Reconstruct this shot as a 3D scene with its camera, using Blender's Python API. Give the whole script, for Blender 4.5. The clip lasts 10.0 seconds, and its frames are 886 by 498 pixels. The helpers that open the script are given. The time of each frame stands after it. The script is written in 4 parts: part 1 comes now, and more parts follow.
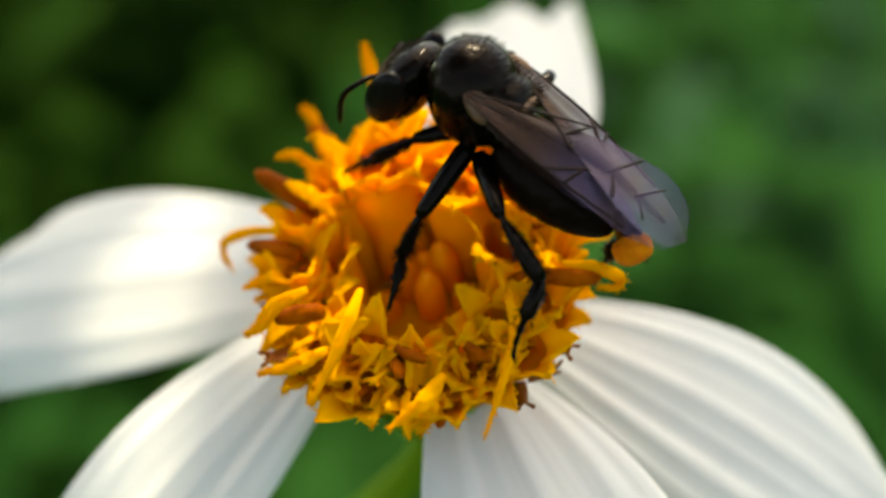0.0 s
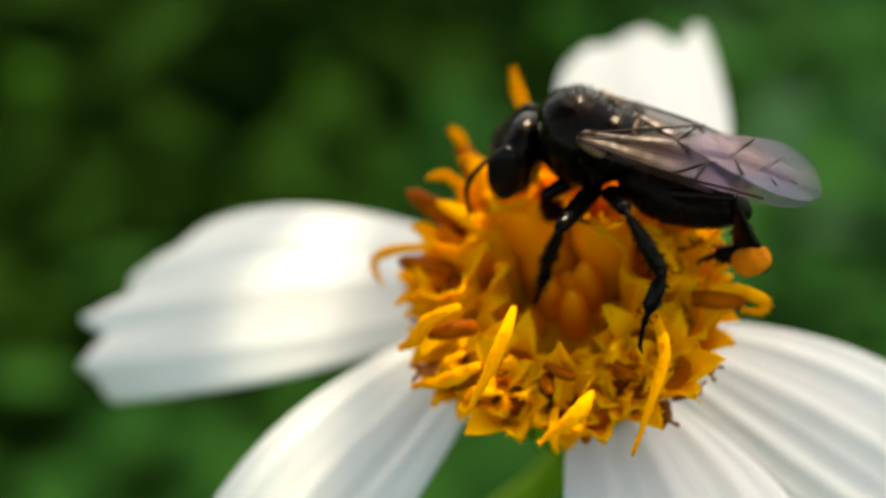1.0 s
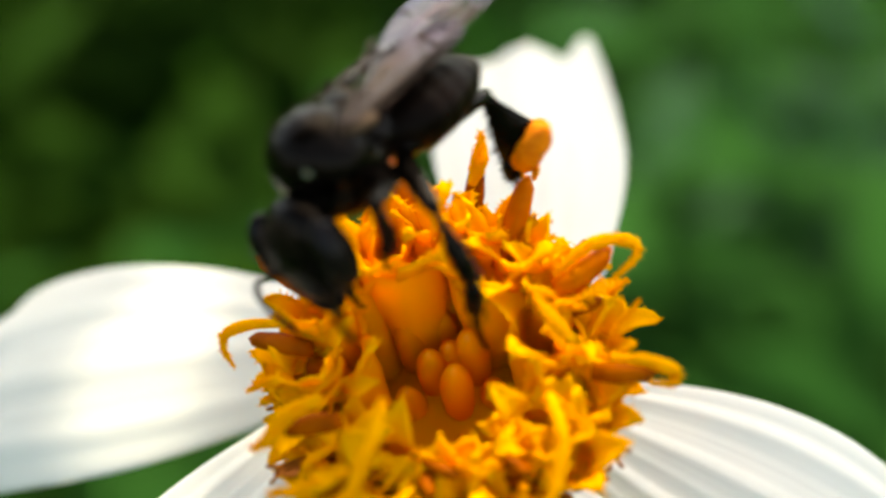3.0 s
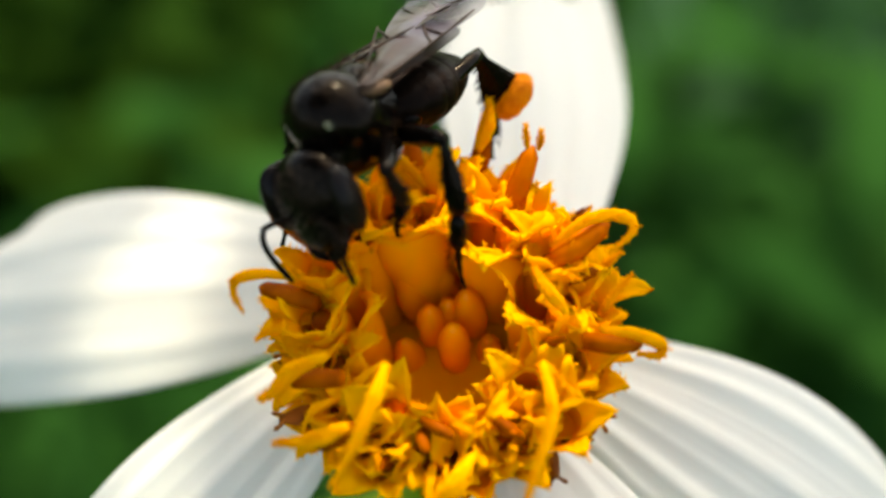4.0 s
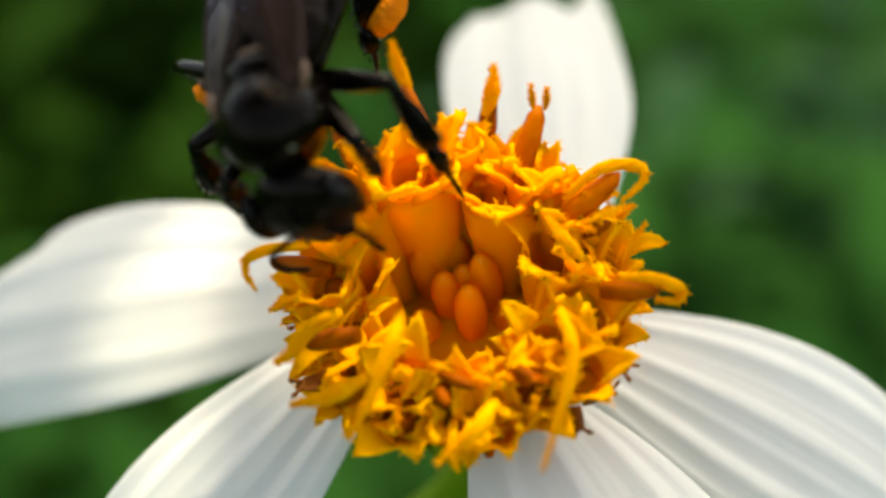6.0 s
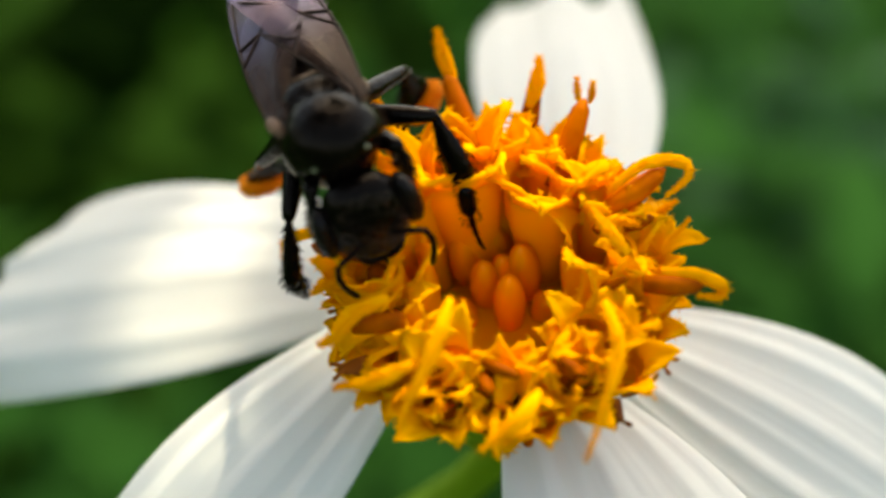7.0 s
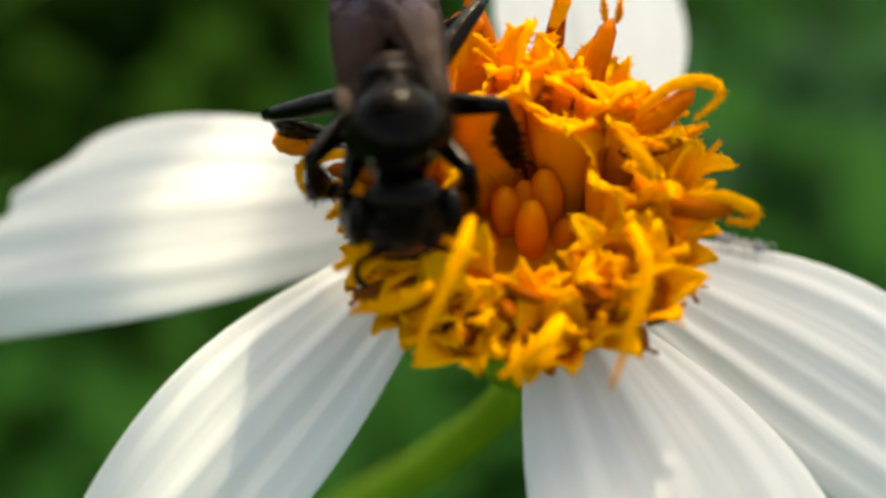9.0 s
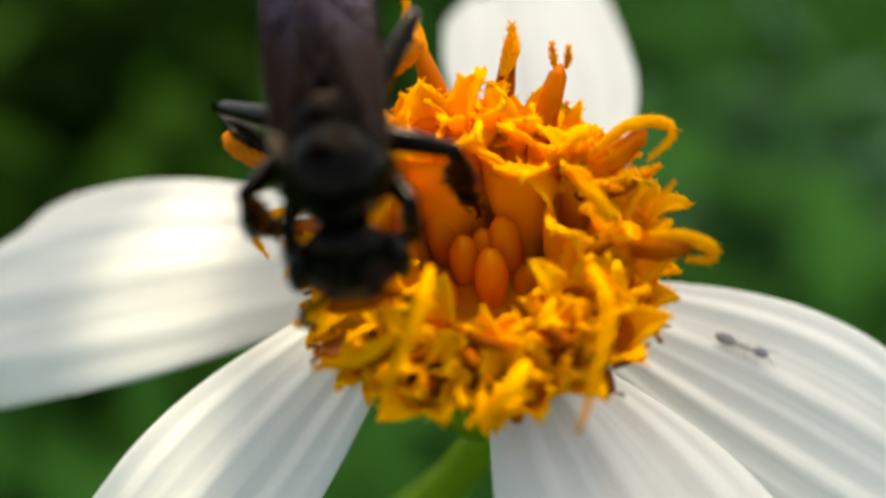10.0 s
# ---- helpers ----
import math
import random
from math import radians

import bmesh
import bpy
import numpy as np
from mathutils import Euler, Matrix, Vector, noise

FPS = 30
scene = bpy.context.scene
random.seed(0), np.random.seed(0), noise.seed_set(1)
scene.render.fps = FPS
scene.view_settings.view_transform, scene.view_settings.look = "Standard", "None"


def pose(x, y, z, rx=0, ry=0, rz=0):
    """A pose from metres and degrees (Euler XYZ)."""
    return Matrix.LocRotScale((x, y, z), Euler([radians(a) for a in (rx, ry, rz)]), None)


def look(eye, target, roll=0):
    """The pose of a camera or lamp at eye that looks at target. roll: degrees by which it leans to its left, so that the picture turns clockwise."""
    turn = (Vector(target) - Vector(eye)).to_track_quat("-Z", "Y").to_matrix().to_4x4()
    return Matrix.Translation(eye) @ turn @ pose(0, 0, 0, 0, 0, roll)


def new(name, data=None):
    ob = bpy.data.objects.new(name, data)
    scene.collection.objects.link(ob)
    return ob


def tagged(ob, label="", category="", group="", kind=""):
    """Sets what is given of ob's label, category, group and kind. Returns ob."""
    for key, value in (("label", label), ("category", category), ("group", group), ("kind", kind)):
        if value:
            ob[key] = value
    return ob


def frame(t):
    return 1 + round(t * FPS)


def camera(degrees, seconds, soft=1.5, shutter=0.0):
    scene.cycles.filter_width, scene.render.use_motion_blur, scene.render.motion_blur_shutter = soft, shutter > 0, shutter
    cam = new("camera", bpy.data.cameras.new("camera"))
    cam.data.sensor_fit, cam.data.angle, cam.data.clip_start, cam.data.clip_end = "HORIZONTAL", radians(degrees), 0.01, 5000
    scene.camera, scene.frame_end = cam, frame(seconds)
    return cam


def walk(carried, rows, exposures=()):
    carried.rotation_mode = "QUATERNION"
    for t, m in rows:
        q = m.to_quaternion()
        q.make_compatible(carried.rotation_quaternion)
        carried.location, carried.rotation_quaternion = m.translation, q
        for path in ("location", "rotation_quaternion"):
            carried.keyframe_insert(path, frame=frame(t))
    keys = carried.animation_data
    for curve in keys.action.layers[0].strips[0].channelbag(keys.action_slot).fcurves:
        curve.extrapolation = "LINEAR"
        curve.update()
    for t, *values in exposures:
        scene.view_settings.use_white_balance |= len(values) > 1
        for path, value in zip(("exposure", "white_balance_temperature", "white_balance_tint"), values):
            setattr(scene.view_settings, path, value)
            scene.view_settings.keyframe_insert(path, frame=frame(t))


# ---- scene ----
MM = 0.001  # everything below is given in millimetres


def mm(x, y, z, rx=0, ry=0, rz=0):
    return pose(x * MM, y * MM, z * MM, rx, ry, rz)


# ---- camera ----
cam = camera(35, 10.0, soft=2.8, shutter=0.5)
cam.data.dof.use_dof = True
cam.data.dof.focus_distance = 23.6 * MM
cam.data.dof.aperture_fstop = 50.0
PATH = [
    (0.0, -0.23, -21.60, 17.09, 55.72, -0.67, -0.36),
    (0.2, -0.43, -21.80, 17.12, 56.28, -0.64, -1.02),
    (0.5, -0.74, -22.09, 17.17, 56.12, -0.38, 1.49),
    (0.7, -1.00, -22.15, 17.37, 54.71, -0.12, 4.15),
    (1.0, -1.39, -22.25, 17.68, 56.17, 0.26, 3.18),
    (1.2, -1.28, -21.62, 18.16, 55.79, 1.03, 1.63),
    (1.5, -1.12, -20.67, 18.89, 54.17, 2.34, -0.43),
    (1.7, -1.29, -19.31, 19.05, 53.67, 1.07, -0.26),
    (2.0, -1.55, -17.27, 19.30, 52.62, -0.46, -1.38),
    (2.2, -1.25, -17.30, 18.78, 54.01, -0.37, -1.03),
    (2.5, -0.81, -17.34, 18.01, 54.30, 0.18, -0.22),
    (2.7, -0.81, -17.75, 17.45, 55.17, 0.21, -0.76),
    (3.0, -0.82, -18.37, 16.62, 55.85, 0.30, -1.61),
    (3.2, -1.81, -17.94, 18.94, 50.21, -1.64, -3.44),
    (4.3, -0.89, -18.61, 17.99, 50.32, -1.53, 0.84),
    (4.5, -0.82, -20.29, 17.51, 53.78, 0.76, 0.12),
    (4.7, -0.67, -20.22, 17.45, 54.04, 0.59, 1.43),
    (5.0, -0.45, -20.12, 17.37, 54.41, 0.32, -0.77),
    (5.2, -1.01, -19.14, 16.94, 53.89, 0.61, -4.44),
    (6.3, -1.19, -19.86, 16.26, 55.71, 0.10, -0.92),
    (6.5, -2.24, -19.12, 16.68, 52.98, -0.85, -1.90),
    (6.7, -2.27, -19.40, 16.52, 53.07, -1.21, -0.92),
    (7.0, -2.32, -19.82, 16.27, 55.04, -2.06, -1.45),
    (7.2, -2.04, -19.70, 16.27, 54.74, -2.74, -3.00),
    (7.5, -1.63, -19.53, 16.26, 52.29, -3.38, -3.90),
    (7.7, -1.69, -19.43, 15.84, 52.12, -3.38, -3.79),
    (8.0, -1.78, -19.27, 15.20, 53.59, -3.26, -2.66),
    (8.2, -1.84, -19.29, 15.31, 54.44, -2.44, -4.24),
    (8.5, -1.94, -19.32, 15.47, 54.56, -1.12, -2.97),
    (8.7, -2.14, -19.46, 15.34, 54.12, -1.50, -0.76),
    (9.0, -2.43, -19.66, 15.14, 53.97, -2.20, -0.82),
    (9.2, -2.39, -19.75, 15.11, 54.21, -2.38, -2.01),
    (9.5, -2.34, -19.89, 15.06, 54.87, -2.94, -2.57),
    (9.7, -2.35, -19.79, 15.00, 55.53, -2.19, -3.06),
    (10.0, -2.36, -19.65, 14.91, 56.59, -0.85, -3.58),
]
walk(cam, [(t, mm(*p)) for t, *p in PATH], [(0.0, 2.03, 8300, 0), (1.5, 2.08, 8300, 0), (3.0, 2.28, 8300, 0), (4.4, 2.06, 8300, 0), (7.5, 2.01, 8300, 0), (10.0, 1.91, 8300, 0)])

# ---- light ----
world = bpy.data.worlds.new("sky")
scene.world = world
world.use_nodes = True
SUN_EL, SUN_AZ = 60.0, 12.0
wn = world.node_tree.nodes
sky = wn.new("ShaderNodeTexSky")
sky.sky_type, sky.sun_disc = "NISHITA", False
sky.air_density, sky.dust_density, sky.ozone_density = 0.8, 3.0, 0.7
sky.sun_elevation, sky.sun_rotation = radians(SUN_EL), radians(SUN_AZ)
wn["Background"].inputs["Strength"].default_value = 0.15
world.node_tree.links.new(sky.outputs[0], wn["Background"].inputs["Color"])
sun = new("sun", bpy.data.lights.new("sun", "SUN"))
sun.data.energy, sun.data.angle, sun.data.color = 1.7, radians(0.6), (1.0, 0.97, 0.92)
SUN_DIR = Vector((math.sin(radians(SUN_AZ)) * math.cos(radians(SUN_EL)), math.cos(radians(SUN_AZ)) * math.cos(radians(SUN_EL)), math.sin(radians(SUN_EL))))
sun.matrix_world = look(SUN_DIR, (0, 0, 0))


# ---- materials ----
def material(name, colours, rough=0.5, scale=1500.0, detail=4.0, bump=0.0, bump_scale=4000.0, sub=0.0, metal=0.0, spec=0.5, per_object=0.0, coat=0.0, ior=1.5, stretch=(1, 1, 1)):
    """A principled surface whose colour wanders between the given ones at two scales."""
    m = bpy.data.materials.new(name)
    m.use_nodes = True
    n, l = m.node_tree.nodes, m.node_tree.links
    b = n["Principled BSDF"]
    tc, mp = n.new("ShaderNodeTexCoord"), n.new("ShaderNodeMapping")
    mp.inputs["Scale"].default_value = stretch
    l.new(tc.outputs["Object"], mp.inputs["Vector"])
    no = n.new("ShaderNodeTexNoise")
    no.inputs["Scale"].default_value, no.inputs["Detail"].default_value = scale, detail
    l.new(mp.outputs["Vector"], no.inputs["Vector"])
    ramp = n.new("ShaderNodeValToRGB")
    el = ramp.color_ramp.elements
    while len(el) < len(colours):
        el.new(0.5)
    for i, c in enumerate(colours):
        el[i].position = 0.3 + 0.4 * i / max(1, len(colours) - 1)
        el[i].color = (*c, 1)
    l.new(no.outputs["Fac"], ramp.inputs["Fac"])
    out = ramp.outputs["Color"]
    if per_object:
        oi, hs = n.new("ShaderNodeObjectInfo"), n.new("ShaderNodeHueSaturation")
        mr = n.new("ShaderNodeMapRange")
        mr.inputs["To Min"].default_value, mr.inputs["To Max"].default_value = 1 - per_object, 1 + per_object
        l.new(oi.outputs["Random"], mr.inputs["Value"])
        l.new(mr.outputs["Result"], hs.inputs["Value"])
        l.new(out, hs.inputs["Color"])
        out = hs.outputs["Color"]
    l.new(out, b.inputs["Base Color"])
    b.inputs["Roughness"].default_value, b.inputs["Metallic"].default_value = rough, metal
    b.inputs["Specular IOR Level"].default_value, b.inputs["Coat Weight"].default_value = spec, coat
    b.inputs["IOR"].default_value, b.inputs["Coat Roughness"].default_value = ior, 0.12
    if bump:
        nb, bp = n.new("ShaderNodeTexNoise"), n.new("ShaderNodeBump")
        nb.inputs["Scale"].default_value, nb.inputs["Detail"].default_value = bump_scale, 3
        l.new(mp.outputs["Vector"], nb.inputs["Vector"])
        l.new(nb.outputs["Fac"], bp.inputs["Height"])
        bp.inputs["Strength"].default_value, bp.inputs["Distance"].default_value = bump, 0.00006
        l.new(bp.outputs["Normal"], b.inputs["Normal"])
    if sub:
        tr, mix = n.new("ShaderNodeBsdfTranslucent"), n.new("ShaderNodeMixShader")
        l.new(out, tr.inputs["Color"])
        mix.inputs["Fac"].default_value = sub
        l.new(b.outputs[0], mix.inputs[1])
        l.new(tr.outputs[0], mix.inputs[2])
        l.new(mix.outputs[0], n["Material Output"].inputs["Surface"])
    return m


PETAL = material("white_petal", [(0.72, 0.69, 0.63), (0.81, 0.78, 0.715)], 0.6, 500, bump=0.25, bump_scale=2500, sub=0.35, spec=0.25, stretch=(0.2, 1, 1))
COROLLA = material("orange_corolla", [(0.96, 0.39, 0.004), (0.97, 0.44, 0.005), (0.98, 0.49, 0.006)], 0.6, 900, bump=0.2, sub=0.4, spec=0.03, per_object=0.06)
LOBE = material("yellow_lobe", [(0.98, 0.43, 0.003), (0.985, 0.49, 0.004), (0.99, 0.55, 0.006)], 0.55, 1100, bump=0.25, sub=0.45, spec=0.03, per_object=0.06)
BUD = material("orange_bud", [(0.96, 0.38, 0.005), (0.97, 0.44, 0.007)], 0.4, 900, bump=0.15, sub=0.45, spec=0.2, per_object=0.06)
STYLE = material("yellow_style", [(0.97, 0.38, 0.002), (0.98, 0.44, 0.003)], 0.65, 2500, bump=0.3, bump_scale=9000, sub=0.3, spec=0.03)
ANTHER = material("brown_anther", [(0.17, 0.028, 0.0004), (0.40, 0.085, 0.001)], 0.6, 1500, bump=0.3, sub=0.05, spec=0.03, per_object=0.25)
AMBER = material("amber_anther", [(0.50, 0.10, 0.001), (0.70, 0.18, 0.001)], 0.6, 1500, bump=0.3, sub=0.3, spec=0.06, per_object=0.1)
CHAFF = material("brown_scale", [(0.12, 0.025, 0.002), (0.32, 0.09, 0.006)], 0.55, 1500, bump=0.3, spec=0.1, per_object=0.25)
GREEN = material("green_stem", [(0.15, 0.25, 0.011), (0.20, 0.31, 0.015)], 0.55, 900, bump=0.2, sub=0.2, spec=0.25)
BLACK = material("black_chitin", [(0.0006, 0.0004, 0.0003), (0.0025, 0.0016, 0.0012)], 0.2, 1800, bump=0.7, bump_scale=3500, spec=0.5, ior=1.17, coat=0.02)
BROWN = material("dark_brown_chitin", [(0.002, 0.001, 0.0007), (0.007, 0.0035, 0.0022)], 0.4, 1800, bump=0.4, bump_scale=8000, spec=0.5, ior=1.1, coat=0.02)
for m in (BLACK, BROWN):
    m.node_tree.nodes["Principled BSDF"].inputs["Specular Tint"].default_value = (1.0, 0.74, 0.56, 1)
EYE = material("dark_eye", [(0.003, 0.002, 0.0018), (0.008, 0.005, 0.004)], 0.25, 3000, bump=0.3, bump_scale=16000, spec=0.5, ior=1.12, coat=0.08)
FUZZ = material("brown_hair", [(0.006, 0.003, 0.002), (0.02, 0.01, 0.006)], 0.6, 3000, spec=0.1, ior=1.2)
PALE = material("tan_chitin", [(0.07, 0.034, 0.016), (0.16, 0.085, 0.045)], 0.45, 3000, spec=0.2)
DOWN = material("grey_brown_down", [(0.028, 0.018, 0.013), (0.08, 0.056, 0.042)], 0.6, 3000, spec=0.1, ior=1.3)
SPOT = material("pale_spot", [(0.09, 0.09, 0.05), (0.14, 0.14, 0.08)], 0.35, 3000, spec=0.4)
ANT = material("grey_ant", [(0.19, 0.17, 0.17), (0.28, 0.25, 0.25)], 0.5, 4000, spec=0.3)
ANT_PALE = material("pale_ant", [(0.52, 0.45, 0.40), (0.62, 0.55, 0.5)], 0.5, 4000, sub=0.3, spec=0.3)
POLLEN = material("orange_pollen", [(0.72, 0.15, 0.0008), (0.85, 0.23, 0.001)], 0.8, 4000, bump=0.8, bump_scale=12000, sub=0.15, spec=0.2)
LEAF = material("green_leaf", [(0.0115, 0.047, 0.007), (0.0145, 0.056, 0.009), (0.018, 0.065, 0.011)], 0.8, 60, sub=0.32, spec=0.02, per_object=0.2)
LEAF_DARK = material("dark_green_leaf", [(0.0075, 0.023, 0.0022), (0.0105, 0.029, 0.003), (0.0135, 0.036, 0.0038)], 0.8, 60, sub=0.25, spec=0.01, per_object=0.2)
LEAF_GREY = material("grey_green_leaf", [(0.010, 0.046, 0.016), (0.014, 0.055, 0.020)], 0.7, 60, sub=0.2, spec=0.1)
SOIL = material("leaf_litter", [(0.012, 0.040, 0.004), (0.019, 0.056, 0.006)], 0.95, 40, spec=0.0)


# ---- building tools ----
def build(name, verts, faces, mat, thick=0.0, smooth=True, weld=0.0):
    """A mesh from millimetre vertices; thick gives a sheet its two sides."""
    bm = bmesh.new()
    vs = [bm.verts.new(Vector(v) * MM) for v in verts]
    for f in faces:
        try:
            bm.faces.new([vs[i] for i in f])
        except ValueError:
            pass
    if weld:
        bmesh.ops.remove_doubles(bm, verts=bm.verts, dist=weld * MM)
    bmesh.ops.recalc_face_normals(bm, faces=bm.faces)
    if thick:
        bmesh.ops.solidify(bm, geom=bm.faces[:], thickness=thick * MM)
    me = bpy.data.meshes.new(name)
    bm.to_mesh(me)
    bm.free()
    me.materials.append(mat)
    if smooth:
        me.polygons.foreach_set("use_smooth", [True] * len(me.polygons))
    return me


def part(name, me, parent, m=None, label=""):
    ob = new(name, me)
    ob.parent = parent
    if m is not None:
        ob.matrix_basis = m
    if label:
        tagged(ob, label)
    return ob


def thing(name, m, label, category, group="", kind=""):
    ob = new(name)
    ob.empty_display_size = MM
    ob.matrix_basis = m
    return tagged(ob, label, category, group, kind)


def tube(points, radii, sides=8, cap=True):
    """Vertices and faces of a round tube along points."""
    verts, faces = [], []
    pts = [Vector(p) for p in points]
    side = None
    for i, p in enumerate(pts):
        d = (pts[min(i + 1, len(pts) - 1)] - pts[max(i - 1, 0)]).normalized()
        if side is None:
            side = d.orthogonal().normalized()
        side = (side - d * side.dot(d)).normalized()
        up = d.cross(side)
        for k in range(sides):
            a = 2 * math.pi * k / sides
            verts.append(p + (side * math.cos(a) + up * math.sin(a)) * radii[i])
    for i in range(len(pts) - 1):
        for k in range(sides):
            faces.append((i * sides + k, i * sides + (k + 1) % sides, (i + 1) * sides + (k + 1) % sides, (i + 1) * sides + k))
    if cap:
        faces.append(tuple(range(sides))[::-1])
        faces.append(tuple((len(pts) - 1) * sides + k for k in range(sides)))
    return verts, faces


def joined(*pieces):
    verts, faces = [], []
    for v, f in pieces:
        o = len(verts)
        verts += v
        faces += [tuple(i + o for i in q) for q in f]
    return verts, faces


def blob(rx, ry, rz, rings=12, sides=18, shape=None, centre=(0, 0, 0)):
    """A closed rounded body along x; shape(s) scales the section from tail (0) to front (1)."""
    verts, faces = [], []
    for i in range(rings + 1):
        th = math.pi * i / rings
        x, r = -math.cos(th), max(math.sin(th), 0.02)
        k = shape(i / rings) if shape else 1.0
        for j in range(sides):
            a = 2 * math.pi * j / sides
            verts.append(Vector((x * rx, math.cos(a) * r * ry * k, math.sin(a) * r * rz * k)) + Vector(centre))
    for i in range(rings):
        for j in range(sides):
            faces.append((i * sides + j, i * sides + (j + 1) % sides, (i + 1) * sides + (j + 1) % sides, (i + 1) * sides + j))
    faces.append(tuple(range(sides))[::-1])
    faces.append(tuple(rings * sides + j for j in range(sides)))
    return verts, faces


def aim(p, q, spin=0.0):
    """The pose at p whose z axis points to q."""
    turn = (Vector(q) - Vector(p)).to_track_quat("Z", "Y").to_matrix().to_4x4()
    return Matrix.Translation(Vector(p) * MM) @ turn @ pose(0, 0, 0, 0, 0, spin)


# ---- flower ----
flower = thing("daisy_flower", pose(0, 0, 0, 15.71, -8.31, -2.33), "white daisy-like flower with an orange disc on a green stem", "flower")


def blend(v, table):
    """Linear interpolation in rows of (position, value)."""
    for (a, p), (b, q) in zip(table, table[1:]):
        if v <= b:
            return p + (q - p) * (v - a) / (b - a)
    return table[-1][1]


def petal_mesh(length, width, seed, arch, tip, groove):
    r = random.Random(seed)
    nu, nv = 44, 48
    verts, faces = [], []
    ph = r.uniform(0, 6)
    for i in range(nu + 1):
        s = i / nu
        w = width * (0.34 + 0.66 * math.sin(min(1.0, s / 0.6) * math.pi / 2) ** 1.1)
        if s > 0.6:
            w *= 1 - 0.12 * ((s - 0.6) / 0.4) ** 2
        k = max(0.0, (s - 0.5) / 0.5)
        for j in range(nv + 1):
            v = j / nv * 2 - 1
            x = length * s + blend(v, tip) * k * k + 0.05 * k * math.sin(v * 23 + ph)
            y = v * w / 2
            env = math.sin(math.pi * min(1, 0.12 + s * 0.9)) ** 0.6
            ridge = (-0.105 * math.exp(-((v - 0.34) / 0.14) ** 2) - 0.105 * math.exp(-((v + 0.32) / 0.15) ** 2) + 0.026 * math.cos(v * 21 + ph) + 0.008 * math.cos(v * 53 + ph)) * env * groove
            z = arch * math.sin(math.pi * s * 0.9) - arch * 1.1 * s * s - 0.35 * v * v * (0.4 + s) * width / 4 + ridge
            z += 0.10 * math.sin(s * 6 + ph) * v + 0.16 * k * k * math.sin(v * 6 + ph * 2)
            verts.append((x, y, z))
    for i in range(nu):
        for j in range(nv):
            a = i * (nv + 1) + j
            faces.append((a, a + 1, a + nv + 2, a + nv + 1))
    return build("petal", verts, faces, PETAL, thick=0.08)


# base x, y, z; azimuth, droop, roll; length, width, arch; tip outline
PETALS = [
    (-1.76, 3.43, -1.26, 179.48, -0.15, -14.24, 9.76, 4.57, 0.7, [(-1, -1.6), (-0.5, -0.7), (-0.22, -0.5), (0, 0.7), (0.3, -0.1), (0.62, 0.5), (1, -0.2)]),
    (-1.69, 1.32, 0.04, 225.13, 10.35, -13.51, 9.22, 3.34, 0.8, [(-1, -0.8), (-0.4, 0.2), (0, -0.2), (0.4, 0.2), (1, -0.8)]),
    (0.57, -0.25, -0.17, 288.71, -0.60, -9.83, 9.99, 4.88, 0.8, [(-1, -0.8), (-0.4, 0.2), (0, -0.2), (0.4, 0.2), (1, -0.8)]),
    (1.44, 1.43, -0.91, 328.15, 15.65, 1.07, 9.49, 4.24, 0.9, [(-1, -1.2), (-0.4, 0.3), (0.1, -0.1), (0.5, -0.2), (1, -1.5)]),
    (1.58, 2.31, -0.22, 90.29, 9.65, 5.41, 10.66, 4.21, 0.5, [(-1, 0.8), (-0.85, 0.9), (-0.6, -0.2), (0, -0.1), (0.7, -0.2), (1, -0.9)]),
]
for k, (x, y, z, az, droop, roll, ln, wd, arch, tip) in enumerate(PETALS):
    part("petal", petal_mesh(ln, wd, 20 + k, arch, tip, (0.45, 0.9, 0.9, 1.2, 0.5)[k]), flower, mm(x, y, z) @ pose(0, 0, 0, 0, 0, az) @ pose(0, 0, 0, 0, droop, 0) @ pose(0, 0, 0, roll, 0, 0))

# the cup under the florets, its bracts and the stem
cup = [(0, 0, 0.75), (0, 0, 0.6), (0, 0, 0.1), (0, 0, -0.5), (0, 0, -1.2), (0, 0, -2.0), (0, 0, -2.4)]
core = [(0, 0, 0.2), (0, 0, 0.6), (0, 0, 0.95), (0, 0, 1.15), (0, 0, 1.22)]
part("disc_core", build("disc_core", *tube(core, [1.75, 1.8, 1.5, 0.9, 0.2], 24), COROLLA), flower)
part("receptacle", build("receptacle", *tube(cup, [1.2, 1.6, 1.65, 1.5, 1.2, 0.8, 0.5], 20), GREEN), flower)


def bract_mesh(length, width):
    verts, faces = [], []
    for i in range(9):
        s = i / 8
        w = width * (0.6 + 0.4 * math.sin(s * 3)) * (1 - s ** 2.2) + 0.02
        for v in (-1, 0, 1):
            verts.append((0.25 * math.sin(s * 2.4) + 0.06 * abs(v), v * w / 2, length * s))
    for i in range(8):
        for j in range(2):
            a = i * 3 + j
            faces.append((a, a + 1, a + 4, a + 3))
    return build("bract", verts, faces, GREEN, thick=0.06)


